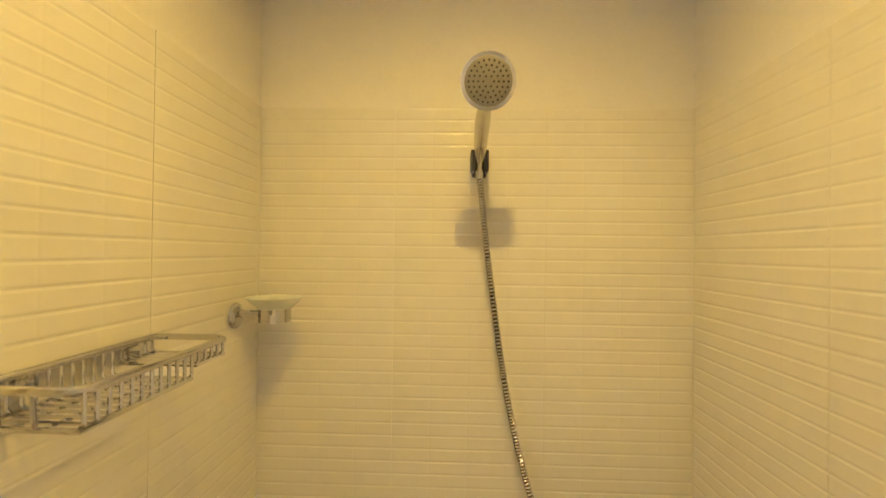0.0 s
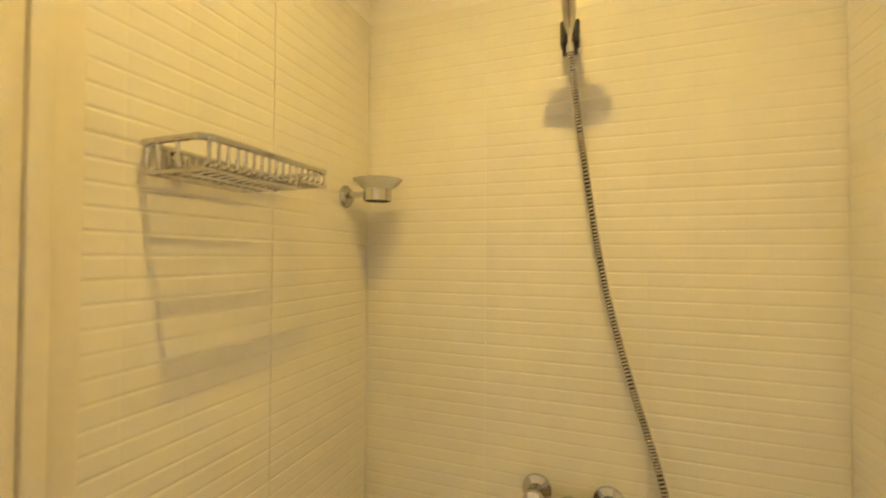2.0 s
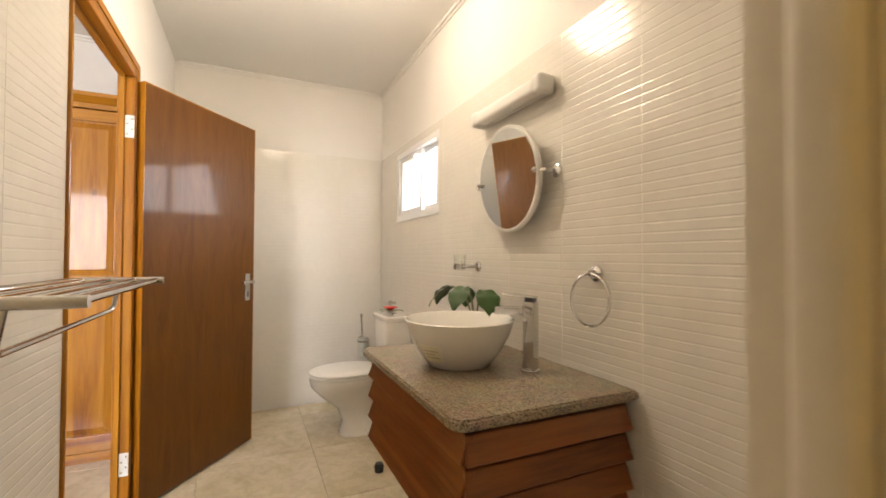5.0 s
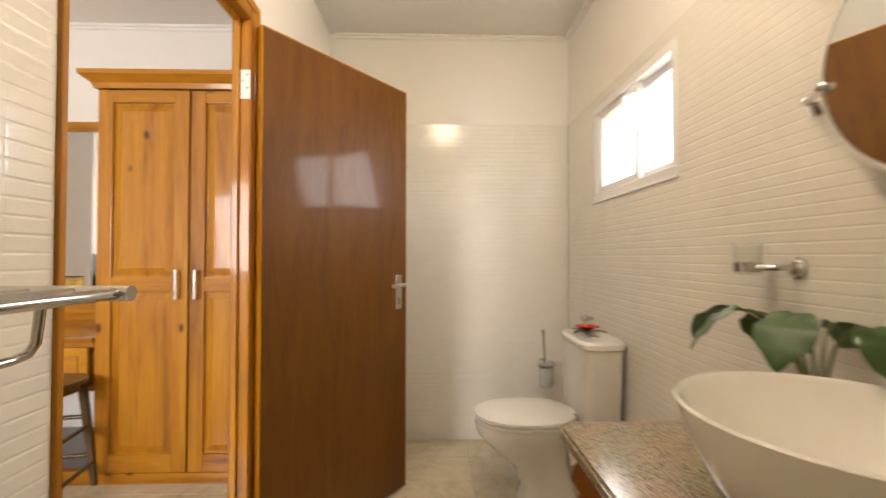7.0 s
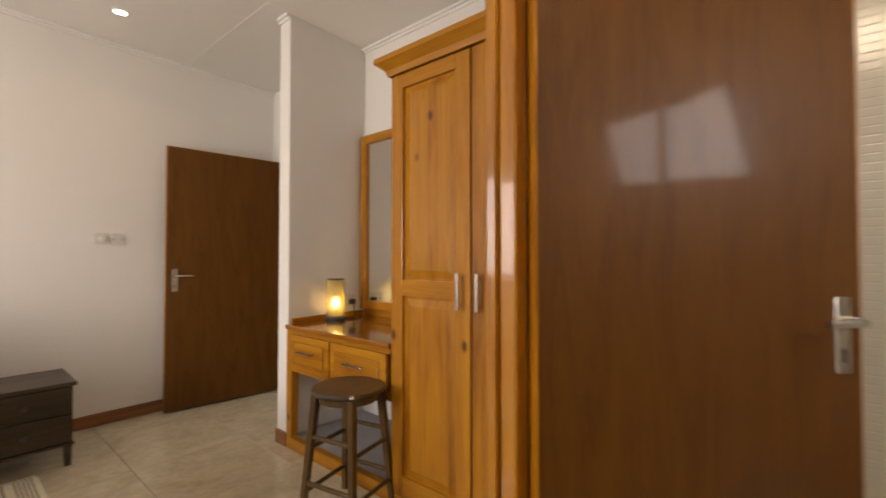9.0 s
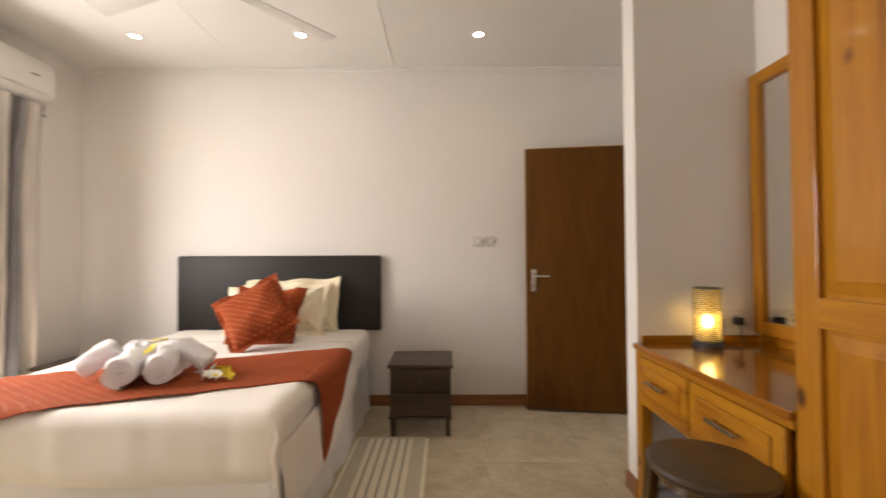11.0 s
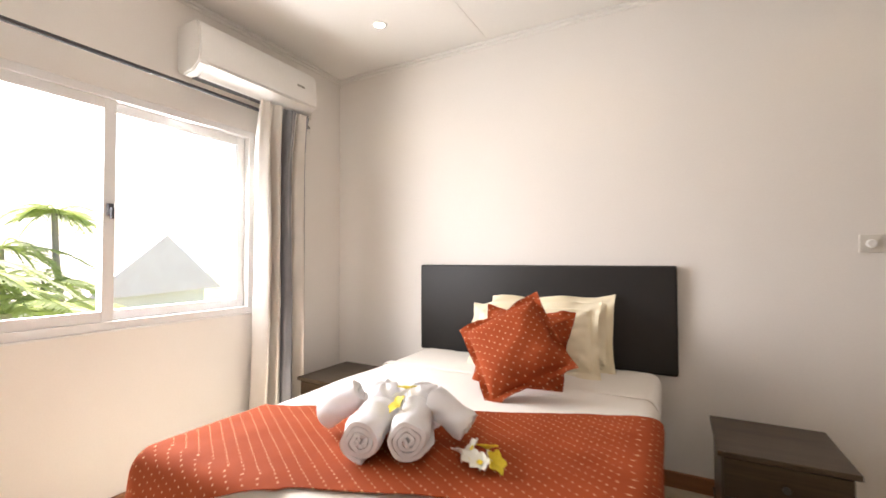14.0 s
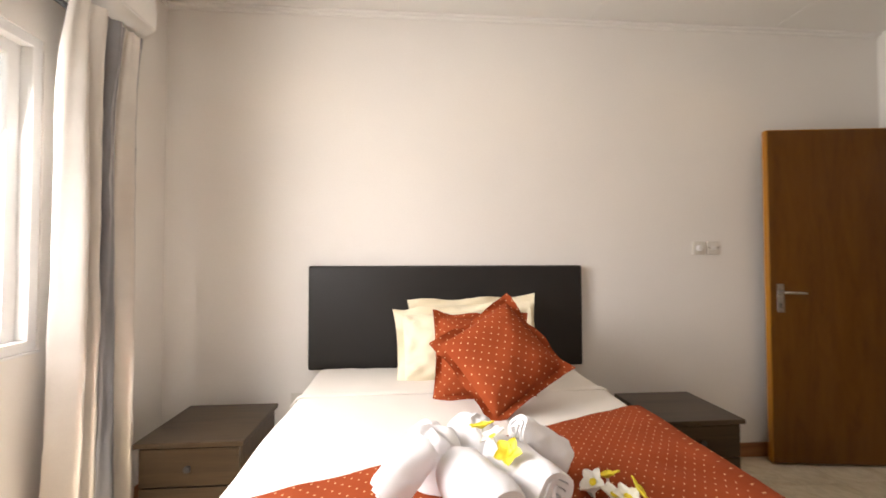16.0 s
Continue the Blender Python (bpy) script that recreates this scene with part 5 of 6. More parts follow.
bs = thing("basin", "round white ceramic vessel basin on the worktop", "basin", (-1.71, 0.63, VZ))
part("bowl", lathe(((0, 0.0), (0.10, 0.0), (0.112, 0.004), (0.15, 0.052), (0.180, 0.105), (0.193, 0.143), (0.195, 0.150), (0.191, 0.153), (0.184, 0.148), (0.164, 0.10), (0.118, 0.045), (0.05, 0.022), (0, 0.02)), 64), CERAMIC, bs, "", True)
part("drain", lathe(((0, 0.026), (0.018, 0.025), (0.022, 0.0215)), 20), CHROME, bs, "chrome waste", True)
part("overflow", moved(lathe(((0, 0.002), (0.010, 0.002), (0.012, 0)), 16), Matrix.Translation((0.0955, 0.1345, 0.128)) @ Matrix.Rotation(radians(54.6), 4, "Z") @ Matrix.Rotation(radians(-112), 4, "Y")), CHROME, bs, "small chrome overflow ring", True)
part("sticker", sheet_grid(lambda u, v: ((0.1420 + 0.034 * v) * math.cos(radians(-74 + 26 * u)), (0.1420 + 0.034 * v) * math.sin(radians(-74 + 26 * u)), 0.031 + 0.054 * v, u, v), 10, 4, 0.0006), STICKER, bs, "pale yellow paper sticker with bars of print")
for k in range(3):
    v0 = 0.25 + 0.2 * k
    part("sticker_print", sheet_grid(lambda u, v: ((0.1432 + 0.034 * (v0 + 0.06 * v)) * math.cos(radians(-71 + (20 - 5 * (k % 2)) * u)), (0.1432 + 0.034 * (v0 + 0.06 * v)) * math.sin(radians(-71 + (20 - 5 * (k % 2)) * u)), 0.031 + 0.054 * (v0 + 0.06 * v), u, v), 8, 1), INK, bs, "bar of unreadable print")

bs.scale = (1.02, 1.02, 1.09)

tp = thing("basin_tap", "tall square chrome basin tap", "tap", (-1.525, 0.81, VZ), 118)
part("base_ring", lathe(((0, 0), (0.032, 0), (0.032, 0.004), (0.028, 0.007), (0, 0.007)), 28), CHROME, tp, "", True)
part("column", box(-0.021, -0.021, 0.007, 0.021, 0.021, 0.236, 0.005), CHROME, tp, "", True)
part("spout", moved(box(-0.019, 0.0, -0.014, 0.019, 0.118, 0.014, 0.005), pose(0, 0.015, 0.203, -3, 0, 0)), CHROME, tp, "", True)
part("lever", moved(box(-0.019, -0.02, 0.0, 0.019, 0.10, 0.007, 0.003), pose(0, 0.0, 0.249, 3, 0, 0)), CHROME, tp, "", True)
part("neck", box(-0.016, -0.016, 0.236, 0.016, 0.016, 0.251, 0.003), RODM, tp)


def vase_plant():
    p = thing("plant", "potted plant with broad drooping green leaves behind the basin", "plant", (-2.0, 0.86, VZ))
    part("pot", lathe(((0, 0), (0.038, 0), (0.048, 0.09), (0.050, 0.10), (0.046, 0.10), (0.040, 0.085), (0, 0.085)), 28), CERAMIC, p, "small white pot", True)
    specs = ((-0.22, -0.02, 0.235, 0.13, -160), (-0.10, -0.08, 0.245, 0.13, -118), (0.03, -0.07, 0.25, 0.12, -60), (0.13, -0.03, 0.24, 0.13, -15), (-0.02, 0.05, 0.225, 0.11, 95), (-0.16, 0.03, 0.225, 0.11, 150))
    for i, (ex, ey, ez, ln, ang) in enumerate(specs):
        mid = (ex * 0.35, ey * 0.35, ez * 0.72 + 0.02)
        st = spline([Vector((ex * 0.06, ey * 0.06, 0.08)), Vector(mid), Vector((ex * 0.75, ey * 0.75, ez)), Vector((ex, ey, ez + 0.004))], 6)
        part("stem", tube(bmesh.new(), st, 0.0035, 6), STEM, p, "", True)
        a = radians(ang)
        def leaf(u, v):
            wv = 0.058 * math.sin(math.pi * min(1, u * 0.96 + 0.04)) ** 0.75 * (1 - 0.25 * u)
            c = (2 * v - 1)
            x = ln * u
            droop = -0.085 * u ** 1.6 - 0.012 * (1 - math.cos(c * 1.3)) + 0.008 * abs(c) * 2 * (1 - u) + 0.004 * math.sin(u * 17) * abs(c)
            lx, ly = x * (1 - 0.25 * u), c * wv
            return ex + lx * math.cos(a) - ly * math.sin(a), ey + lx * math.sin(a) + ly * math.cos(a), ez + 0.004 + droop, x, ly
        part("leaf", sheet_grid(leaf, 16, 10, 0.0012), LEAF, p, "", True)
    return p


vase_plant()

# round pivoting mirror
rm = thing("round_mirror", "round pivoting mirror with white rim on chrome arms", "mirror", (-1.812, SB, 1.512))
tiltm = Matrix.Translation((0, -0.062, 0)) @ Matrix.Rotation(radians(4), 4, "X") @ Matrix.Rotation(math.pi / 2, 4, "X")
part("glass", moved(lathe(((0, 0.012), (0.206, 0.012)), 72), tiltm), MIRROR, rm, "silvered mirror glass")
part("rim", moved(lathe(((0.206, 0.013), (0.213, 0.014), (0.219, 0.008), (0.219, -0.006), (0.205, -0.010), (0, -0.010)), 72), tiltm), PLASTIC, rm, "white rim", True)
for s in (-1, 1):
    am = part("arm", tube(bmesh.new(), [(s * 0.262 - 0.03, 0, 0), (s * 0.262 - 0.03, -0.035, 0), (s * 0.25 - 0.015, -0.056, 0), (s * 0.218, -0.062, 0)], 0.0065, 12), CHROME, rm, "chrome arm", True)
    part("rosette", moved(lathe(((0, 0.016), (0.012, 0.014), (0.026, 0.006), (0.027, 0), (0, 0)), 24), Matrix.Translation((s * 0.262 - 0.03, 0, 0)) @ Matrix.Rotation(math.pi / 2, 4, "X")), CHROME, am, "", True)
    part("knob", moved(lathe(((0, 0.016), (0.008, 0.014), (0.010, 0.004), (0.007, 0), (0, 0)), 14), Matrix.Translation((s * 0.205, -0.076, 0)) @ Matrix.Rotation(math.pi / 2, 4, "X")), CHROME, am, "", True)

lf = thing("mirror_light", "cream tubular wall light above the mirror, unlit", "wall light", (-1.845, SB, 1.84))
part("backplate", box(-0.25, -0.022, -0.028, 0.25, 0.0, 0.028, 0.006), PLASTIC, lf, "", True)
part("cover", moved(box(-0.215, -0.075, -0.032, 0.215, -0.022, 0.032, 0.022, 4), Matrix.Identity(4)), PLASTIC, lf, "cream plastic cover", True)
for s in (-1, 1):
    part("end_cap", box(s * 0.216, -0.08, -0.036, s * 0.262, -0.0, 0.036, 0.018, 3), PLASTIC, lf, "", True)

th = thing("tumbler_holder", "chrome wall holder with a clear glass tumbler", "tumbler holder", (-2.17, SB, 1.14))
part("rosette", moved(lathe(((0, 0.014), (0.018, 0.012), (0.027, 0.005), (0.028, 0), (0, 0)), 28), Matrix.Rotation(math.pi / 2, 4, "X")), CHROME, th, "", True)
part("arm", tube(bmesh.new(), [(0, -0.01, 0), (-0.01, -0.05, 0), (-0.04, -0.065, 0)], 0.008, 12), CHROME, th, "", True)
part("ring", lathe(((0.030, -0.012), (0.033, -0.012), (0.033, 0.012), (0.030, 0.012), (0.030, -0.012)), 32, (-0.070, -0.068, 0)), CHROME, th, "", True)
part("tumbler", lathe(((0, -0.02), (0.025, -0.02), (0.031, 0.06), (0.0295, 0.06), (0.024, -0.017), (0, -0.017)), 32, (-0.070, -0.068, 0)), GLASS, th, "clear glass tumbler", True)

tr = thing("towel_ring", "chrome towel ring on the tiled wall", "towel ring", (-1.385, SB, 1.135))
part("rosette", moved(lathe(((0, 0.03), (0.010, 0.028), (0.012, 0.012), (0.026, 0.006), (0.027, 0), (0, 0)), 24), Matrix.Rotation(math.pi / 2, 4, "X")), CHROME, tr, "", True)
part("ring", tube(bmesh.new(), [(0.085 * math.sin(a * math.pi / 24), -0.026 - 0.004 * (1 - math.cos(a * math.pi / 24)), -0.085 + 0.085 * math.cos(a * math.pi / 24)) for a in range(48)], 0.0045, 8, True), CHROME, tr, "", True)

# towel rack on the wall by the door
tk = thing("towel_rack", "chrome towel shelf of round bars on the tiled wall", "towel rack", (-1.42, -0.56, 1.12))
for s in (-1, 1):
    sd_ = part("side_bar", tube(bmesh.new(), [(0.13 + s * 0.06, 0.0, 0.0), (0.13 + s * 0.06, 0.04, 0.0), (0.10 + s * 0.10, 0.065, 0.0), (s * 0.27, 0.075, 0.0), (s * 0.295, 0.10, 0.0), (s * 0.30, 0.14, 0.0), (s * 0.30, 0.277, 0.0)], 0.010, 12), CHROME, tk, "", True)
    part("rosette", moved(lathe(((0, 0.012), (0.015, 0.011), (0.024, 0.003), (0.024, 0), (0, 0)), 22), Matrix.Translation((0.13 + s * 0.06, 0, 0)) @ Matrix.Rotation(-math.pi / 2, 4, "X")), CHROME, sd_, "", True)
for y in (0.10, 0.155, 0.21, 0.262):
    part("bar", rod((-0.30, y, 0.0), (0.30, y, 0.0), 0.0075), CHROME, tk, "", True)
part("hanging_bar", tube(bmesh.new(), [(-0.288, 0.178, -0.005), (-0.290, 0.170, -0.06), (-0.284, 0.166, -0.072), (-0.265, 0.164, -0.076), (0.265, 0.164, -0.076), (0.284, 0.166, -0.072), (0.290, 0.170, -0.06), (0.288, 0.178, -0.005)], 0.006, 10), CHROME, tk, "", True)


# toilet
def loft(sections, n=40, cap=True):
    """Rings (z, cx, cy, rx, ry, squareness) joined into one skin."""
    bm = bmesh.new()
    rings = []
    for z, cx, cy, rx, ry, p in sections:
        ring = []
        for j in range(n):
            a = 2 * math.pi * j / n
            c, s = math.cos(a), math.sin(a)
            ring.append(bm.verts.new((cx + rx * math.copysign(abs(c) ** (2 / p), c), cy + ry * math.copysign(abs(s) ** (2 / p), s), z)))
        rings.append(ring)
    for a, c in zip(rings, rings[1:]):
        for j in range(n):
            bm.faces.new((a[j], a[(j + 1) % n], c[(j + 1) % n], c[j]))
    if cap:
        bm.faces.new(rings[0][::-1])
        bm.faces.new(rings[-1])
    return bm


wc = thing("toilet", "white close-coupled ceramic toilet with the lid down", "toilet", (-3.215, 0.62, 0))
part("bowl", loft(((0.0, 0, 0.02, 0.105, 0.145, 2.6), (0.02, 0, 0.02, 0.103, 0.142, 2.6), (0.09, 0, 0.02, 0.088, 0.125, 2.4), (0.18, 0, -0.01, 0.092, 0.135, 2.2), (0.26, 0, -0.06, 0.130, 0.185, 2.1), (0.33, 0, -0.085, 0.165, 0.225, 2.1), (0.375, 0, -0.085, 0.178, 0.235, 2.1), (0.385, 0, -0.085, 0.174, 0.232, 2.1))), CERAMIC, wc, "", True)
part("rear_shelf", box(-0.17, 0.09, 0.33, 0.17, 0.33, 0.385, 0.02, 3), CERAMIC, wc, "", True)
part("trap_pipe", tube(bmesh.new(), [(0.0, 0.12, 0.22), (0.0, 0.20, 0.235), (0.0, 0.27, 0.19), (0.0, 0.345, 0.185)], [0.06, 0.058, 0.052, 0.052], 18), CERAMIC, wc, "", True)
part("seat", loft(((0.387, 0, -0.08, 0.178, 0.235, 2.15), (0.392, 0, -0.08, 0.184, 0.24, 2.15), (0.402, 0, -0.08, 0.184, 0.24, 2.15), (0.405, 0, -0.08, 0.18, 0.236, 2.15))), PLASTIC, wc, "", True)
part("lid", loft(((0.407, 0, -0.078, 0.18, 0.238, 2.15), (0.412, 0, -0.078, 0.186, 0.244, 2.15), (0.424, 0, -0.078, 0.185, 0.243, 2.15), (0.434, 0, -0.078, 0.165, 0.22, 2.15), (0.438, 0, -0.078, 0.11, 0.16, 2.15))), PLASTIC, wc, "", True)
part("cistern", loft(((0.385, 0, 0.245, 0.165, 0.085, 5), (0.40, 0, 0.245, 0.17, 0.09, 5), (0.73, 0, 0.245, 0.185, 0.098, 5), (0.745, 0, 0.245, 0.185, 0.098, 5))), CERAMIC, wc, "", True)
part("cistern_lid", loft(((0.747, 0, 0.245, 0.188, 0.102, 5), (0.753, 0, 0.245, 0.194, 0.106, 5), (0.773, 0, 0.245, 0.194, 0.106, 5), (0.785, 0, 0.245, 0.182, 0.095, 5))), CERAMIC, wc, "", True)
for s in (-1, 1):
    part("hinge", rod((s * 0.07, 0.145, 0.40), (s * 0.07, 0.145, 0.43), 0.012), CHROME, wc, "chrome seat hinge", True)
    part("bolt_cap", lathe(((0, 0.014), (0.008, 0.012), (0.011, 0.0)), 12, (s * 0.09, 0.03, 0.03)), STEEL, wc, "", True)
part("flush_button", lathe(((0, 0.006), (0.018, 0.005), (0.021, 0)), 20, (0.05, 0.245, 0.785)), CHROME, wc, "", True)

av = thing("angle_valve", "small chrome valve on the wall behind the toilet", "valve", (-3.46, SB, 0.83))
part("body", joined(rod((0, 0, 0), (0, -0.05, 0), 0.010), rod((0, -0.04, -0.02), (0, -0.04, 0.02), 0.008)), CHROME, av, "", True)
part("knob", moved(lathe(((0, 0.014), (0.014, 0.012), (0.016, 0), (0, 0)), 16), Matrix.Translation((0, -0.05, 0)) @ Matrix.Rotation(math.pi / 2, 4, "X")), CHROME, av, "", True)


def flower_head(parent, at, r, material, petals, m, tilt=0.5, width=0.5, name="petal"):
    for i in range(petals):
        a = 2 * math.pi * i / petals
        def petal(u, v):
            c = 2 * v - 1
            w = r * width * math.sin(math.pi * (0.12 + 0.86 * u)) ** 0.8
            x = r * u
            z = tilt * r * u * (1 - 0.45 * u) + 0.12 * r * c * c
            y = c * w + 0.12 * r * u * u
            return x * math.cos(a) - y * math.sin(a), x * math.sin(a) + y * math.cos(a), z, u, v
        part(name, moved(sheet_grid(petal, 8, 6, 0.0008), m @ Matrix.Translation(at)), material, parent, "", True)


hb = thing("flower_posy", "red hibiscus blossom on green leaves on the cistern", "flowers", (-3.235, 0.855, 0.786))
for k, ang in enumerate((-20, 60, 150, 215, 300)):
    a = radians(ang)
    def lf_(u, v):
        c = 2 * v - 1
        x, w = 0.095 * u, 0.022 * math.sin(math.pi * (0.05 + 0.93 * u))
        return x * math.cos(a) - c * w * math.sin(a), x * math.sin(a) + c * w * math.cos(a), 0.004 + 0.014 * math.sin(u * 2.6) + 0.004 * c * c, u, v
    part("leaf", sheet_grid(lf_, 8, 4, 0.001), LEAF, hb, "", True)
flower_head(hb, (0, 0, 0.015), 0.055, RED, 6, Matrix.Identity(4), 0.7, 0.6)
part("stamen", tube(bmesh.new(), [(0, 0, 0.02), (0.005, -0.012, 0.05)], [0.004, 0.002], 6), YELLOW, hb, "", True)

br = thing("toilet_brush", "toilet brush in a frosted glass wall holder", "toilet brush", (-3.88, 0.80, 0.49))
part("rosette", moved(lathe(((0, 0.012), (0.02, 0.01), (0.025, 0), (0, 0)), 20), Matrix.Rotation(math.pi / 2, 4, "Y")), CHROME, br, "", True)
part("bracket", rod((0.0, 0, 0), (0.05, 0, 0), 0.007), CHROME, br, "", True)
part("ring", lathe(((0.045, -0.008), (0.048, -0.008), (0.048, 0.008), (0.045, 0.008), (0.045, -0.008)), 28, (0.09, 0, 0)), CHROME, br, "", True)
part("cup", lathe(((0, -0.12), (0.034, -0.12), (0.038, -0.11), (0.044, 0.022), (0.042, 0.022), (0.036, -0.105), (0, -0.115)), 28, (0.09, 0, 0)), FROST, br, "frosted glass cup", True)
part("handle", rod((0.09, 0, -0.10), (0.105, -0.02, 0.20), 0.007), CHROME, br, "", True)
part("handle_tip", rod((0.105, -0.02, 0.20), (0.106, -0.021, 0.225), 0.010), CHROME, br, "", True)


# ---- towels and blossoms on the bed ----
def towel_roll(name, label, p, q, r, turns=3.2, flat=1.0, seed=0):
    """A rolled bath towel from p to q: a thick strip wound into a spiral."""
    p, q = Vector(p), Vector(q)
    ax = (q - p).normalized()
    side = ax.cross(Vector((0, 0, 1))).normalized()
    upv = side.cross(ax)
    n, rows = int(turns * 26), 14
    th = r / (turns + 0.35) * 0.92
    bm = bmesh.new()
    grid = {}
    rnd = random.Random(seed)
    wv = [rnd.uniform(-0.006, 0.006) for _ in range(6)]
    for i in range(n + 1):
        a = 2 * math.pi * turns * i / n + seed
        rc = th * 0.22 + (r - th * 0.72) * i / n
        for j in range(rows + 1):
            f = j / rows
            edge = 0.012 * wob(i * 0.21, f, seed, 1.1) * (1 if j in (0, rows) else 0)
            base = p + (q - p) * f + ax * (edge + (0.004 * (n - i) / n) * (-1 if j == 0 else 1 if j == rows else 0))
            for k, rr in ((0, rc - th * 0.40), (1, rc + th * 0.42)):
                bulge = 1 + 0.17 * wob(math.cos(a) * 1.1, math.sin(a) * 1.1 + f * 2.5, seed, 1.0) + 0.05 * wob(a * 1.3, f * 7, seed, 1.0) - (0.10 if j in (0, rows) else 0.03 if j in (1, rows - 1) else 0.0)
                rr2 = max(rr, 0.001) * bulge
                grid[i, j, k] = bm.verts.new(base + side * (rr2 * math.cos(a)) + upv * (rr2 * math.sin(a) * flat))
    for i in range(n):
        for j in range(rows):
            bm.faces.new((grid[i, j, 1], grid[i + 1, j, 1], grid[i + 1, j + 1, 1], grid[i, j + 1, 1]))
            bm.faces.new((grid[i, j, 0], grid[i, j + 1, 0], grid[i + 1, j + 1, 0], grid[i + 1, j, 0]))
        for j in (0, rows):
            bm.faces.new((grid[i, j, 0], grid[i + 1, j, 0], grid[i + 1, j, 1], grid[i, j, 1]))
    for i in (0, n):
        for j in range(rows):
            bm.faces.new((grid[i, j, 0], grid[i, j, 1], grid[i, j + 1, 1], grid[i, j + 1, 0]))
    ob = part(name, bm, TERRY, None, "", True)
    return tagged(ob, label, "towel", "rolled towels on the bed")


TZ = BTOP + 0.012
towel_roll("towel", "white terry towel rolled up on the bed runner", (-1.14, -2.235, TZ + 0.066), (-1.06, -2.44, TZ + 0.072), 0.074, 3.6, seed=1)
towel_roll("towel", "white terry towel rolled up on the bed runner", (-1.262, -2.30, TZ + 0.066), (-1.175, -2.50, TZ + 0.072), 0.074, 3.6, seed=2)
towel_roll("towel", "small white towel roll leaning up against the others", (-0.878, -2.36, TZ + 0.05), (-0.985, -2.42, TZ + 0.142), 0.056, 3.0, seed=3)
towel_roll("towel", "small white towel roll lying slantwise", (-1.355, -2.515, TZ + 0.052), (-1.225, -2.505, TZ + 0.132), 0.055, 3.0, seed=4)


def folded_towel(cx, cy, rx, ry, h, turn, seed):
    """A soft folded heap of towelling with creases across it."""
    def heap(u, v):
        a, e = 2 * math.pi * u, math.pi / 2 * v
        crease = 1 + 0.10 * math.sin(3 * a + seed) * v * (1 - v) * 2 + 0.07 * wob(math.cos(a) * 2 + seed, math.sin(a) * 2, v * 3, 1.2)
        r = math.cos(e) ** 0.55 * crease if v < 1 else 0.0
        z = h * math.sin(e) ** 0.8 * (1 + 0.12 * wob(math.cos(a) * 1.5, math.sin(a) * 1.5 + seed, 2, 1)) + 0.010 * math.sin(5 * a + 9 * v + seed) * v * (1 - v) * 3
        x, y = rx * r * math.cos(a), ry * r * math.sin(a)
        c, s_ = math.cos(turn), math.sin(turn)
        return cx + x * c - y * s_, cy + x * s_ + y * c, TZ + max(z, 0.0), u, v
    bm = sheet_grid(heap, 40, 16)
    bmesh.ops.remove_doubles(bm, verts=bm.verts[:], dist=0.0004)
    return tagged(part("towel", bm, TERRY, None, "", True), "white towel folded into a soft hump behind the rolls", "towel", "rolled towels on the bed")


folded_towel(-1.00, -2.545, 0.075, 0.105, 0.135, 0.5, 1.0)
folded_towel(-1.125, -2.60, 0.075, 0.105, 0.14, 0.4, 4.0)


def frangipani(label, at, r, m, rz, tip):
    f = thing("blossom", label, "flower", at, rz, "blossoms on the bed")
    mm = Matrix.Rotation(tip, 4, "X")
    flower_head(f, (0, 0, 0), r, m, 5, mm, 0.55, 0.42)
    part("throat", moved(lathe(((0, 0.004), (0.006, 0.005), (0.010, 0.009)), 10), mm), YELLOW, f, "yellow throat", True)
    part("tube", moved(rod((0, 0, -0.022), (0, 0, 0.002), 0.002, 0.004, 8), mm), WHITEP, f, "", True)


for i, (x, y, z, m, rz, tip) in enumerate(((-1.39, -2.40, 0.016, WHITEP, 10, 0.5), (-1.43, -2.38, 0.016, WHITEP, 50, -0.3), (-1.41, -2.44, 0.02, WHITEP, 120, 0.9), (-1.45, -2.45, 0.024, YELLOW, 20, 0.4), (-1.495, -2.39, 0.02, YELLOW, 75, -0.9), (-1.46, -2.37, 0.016, WHITEP, 200, 0.3), (-1.13, -2.50, 0.142, YELLOW, 30, 0.3), (-1.15, -2.44, 0.142, WHITEP, 80, 0.5), (-1.175, -2.38, 0.130, YELLOW, 140, 0.7))):
    frangipani("yellow frangipani blossom" + (" among the towels" if i > 5 else " lying on the runner") if m is YELLOW else "white frangipani blossom" + (" among the towels" if i > 5 else " lying on the runner"), (x, y, TZ + z), 0.036, m, rz, tip)

# ---- outside and the hall ----
bm = bmesh.new()
bmesh.ops.create_grid(bm, x_segments=60, y_segments=60, size=1.0)
for v in bm.verts:
    s = 4000.0
    x, y = v.co.x, v.co.y
    rx, ry = math.copysign(abs(x) ** 4, x) * s, math.copysign(abs(y) ** 4, y) * s
    d = math.hypot(rx, ry)
    v.co = (rx, ry, -3.2 - 0.04 * min(d, 200) + (2.0 * wob(rx, ry, 0, 0.02) if d > 25 else 0))
structure("ground", "rough green hillside below the house", "ground", bm, GRASS, True)
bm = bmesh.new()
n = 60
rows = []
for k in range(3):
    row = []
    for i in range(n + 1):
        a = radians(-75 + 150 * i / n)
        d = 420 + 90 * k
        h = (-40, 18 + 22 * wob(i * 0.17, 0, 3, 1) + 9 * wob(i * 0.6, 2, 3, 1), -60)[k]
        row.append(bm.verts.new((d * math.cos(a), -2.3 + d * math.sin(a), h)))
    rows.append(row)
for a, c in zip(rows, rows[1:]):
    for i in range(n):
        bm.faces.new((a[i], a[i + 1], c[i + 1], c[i]))
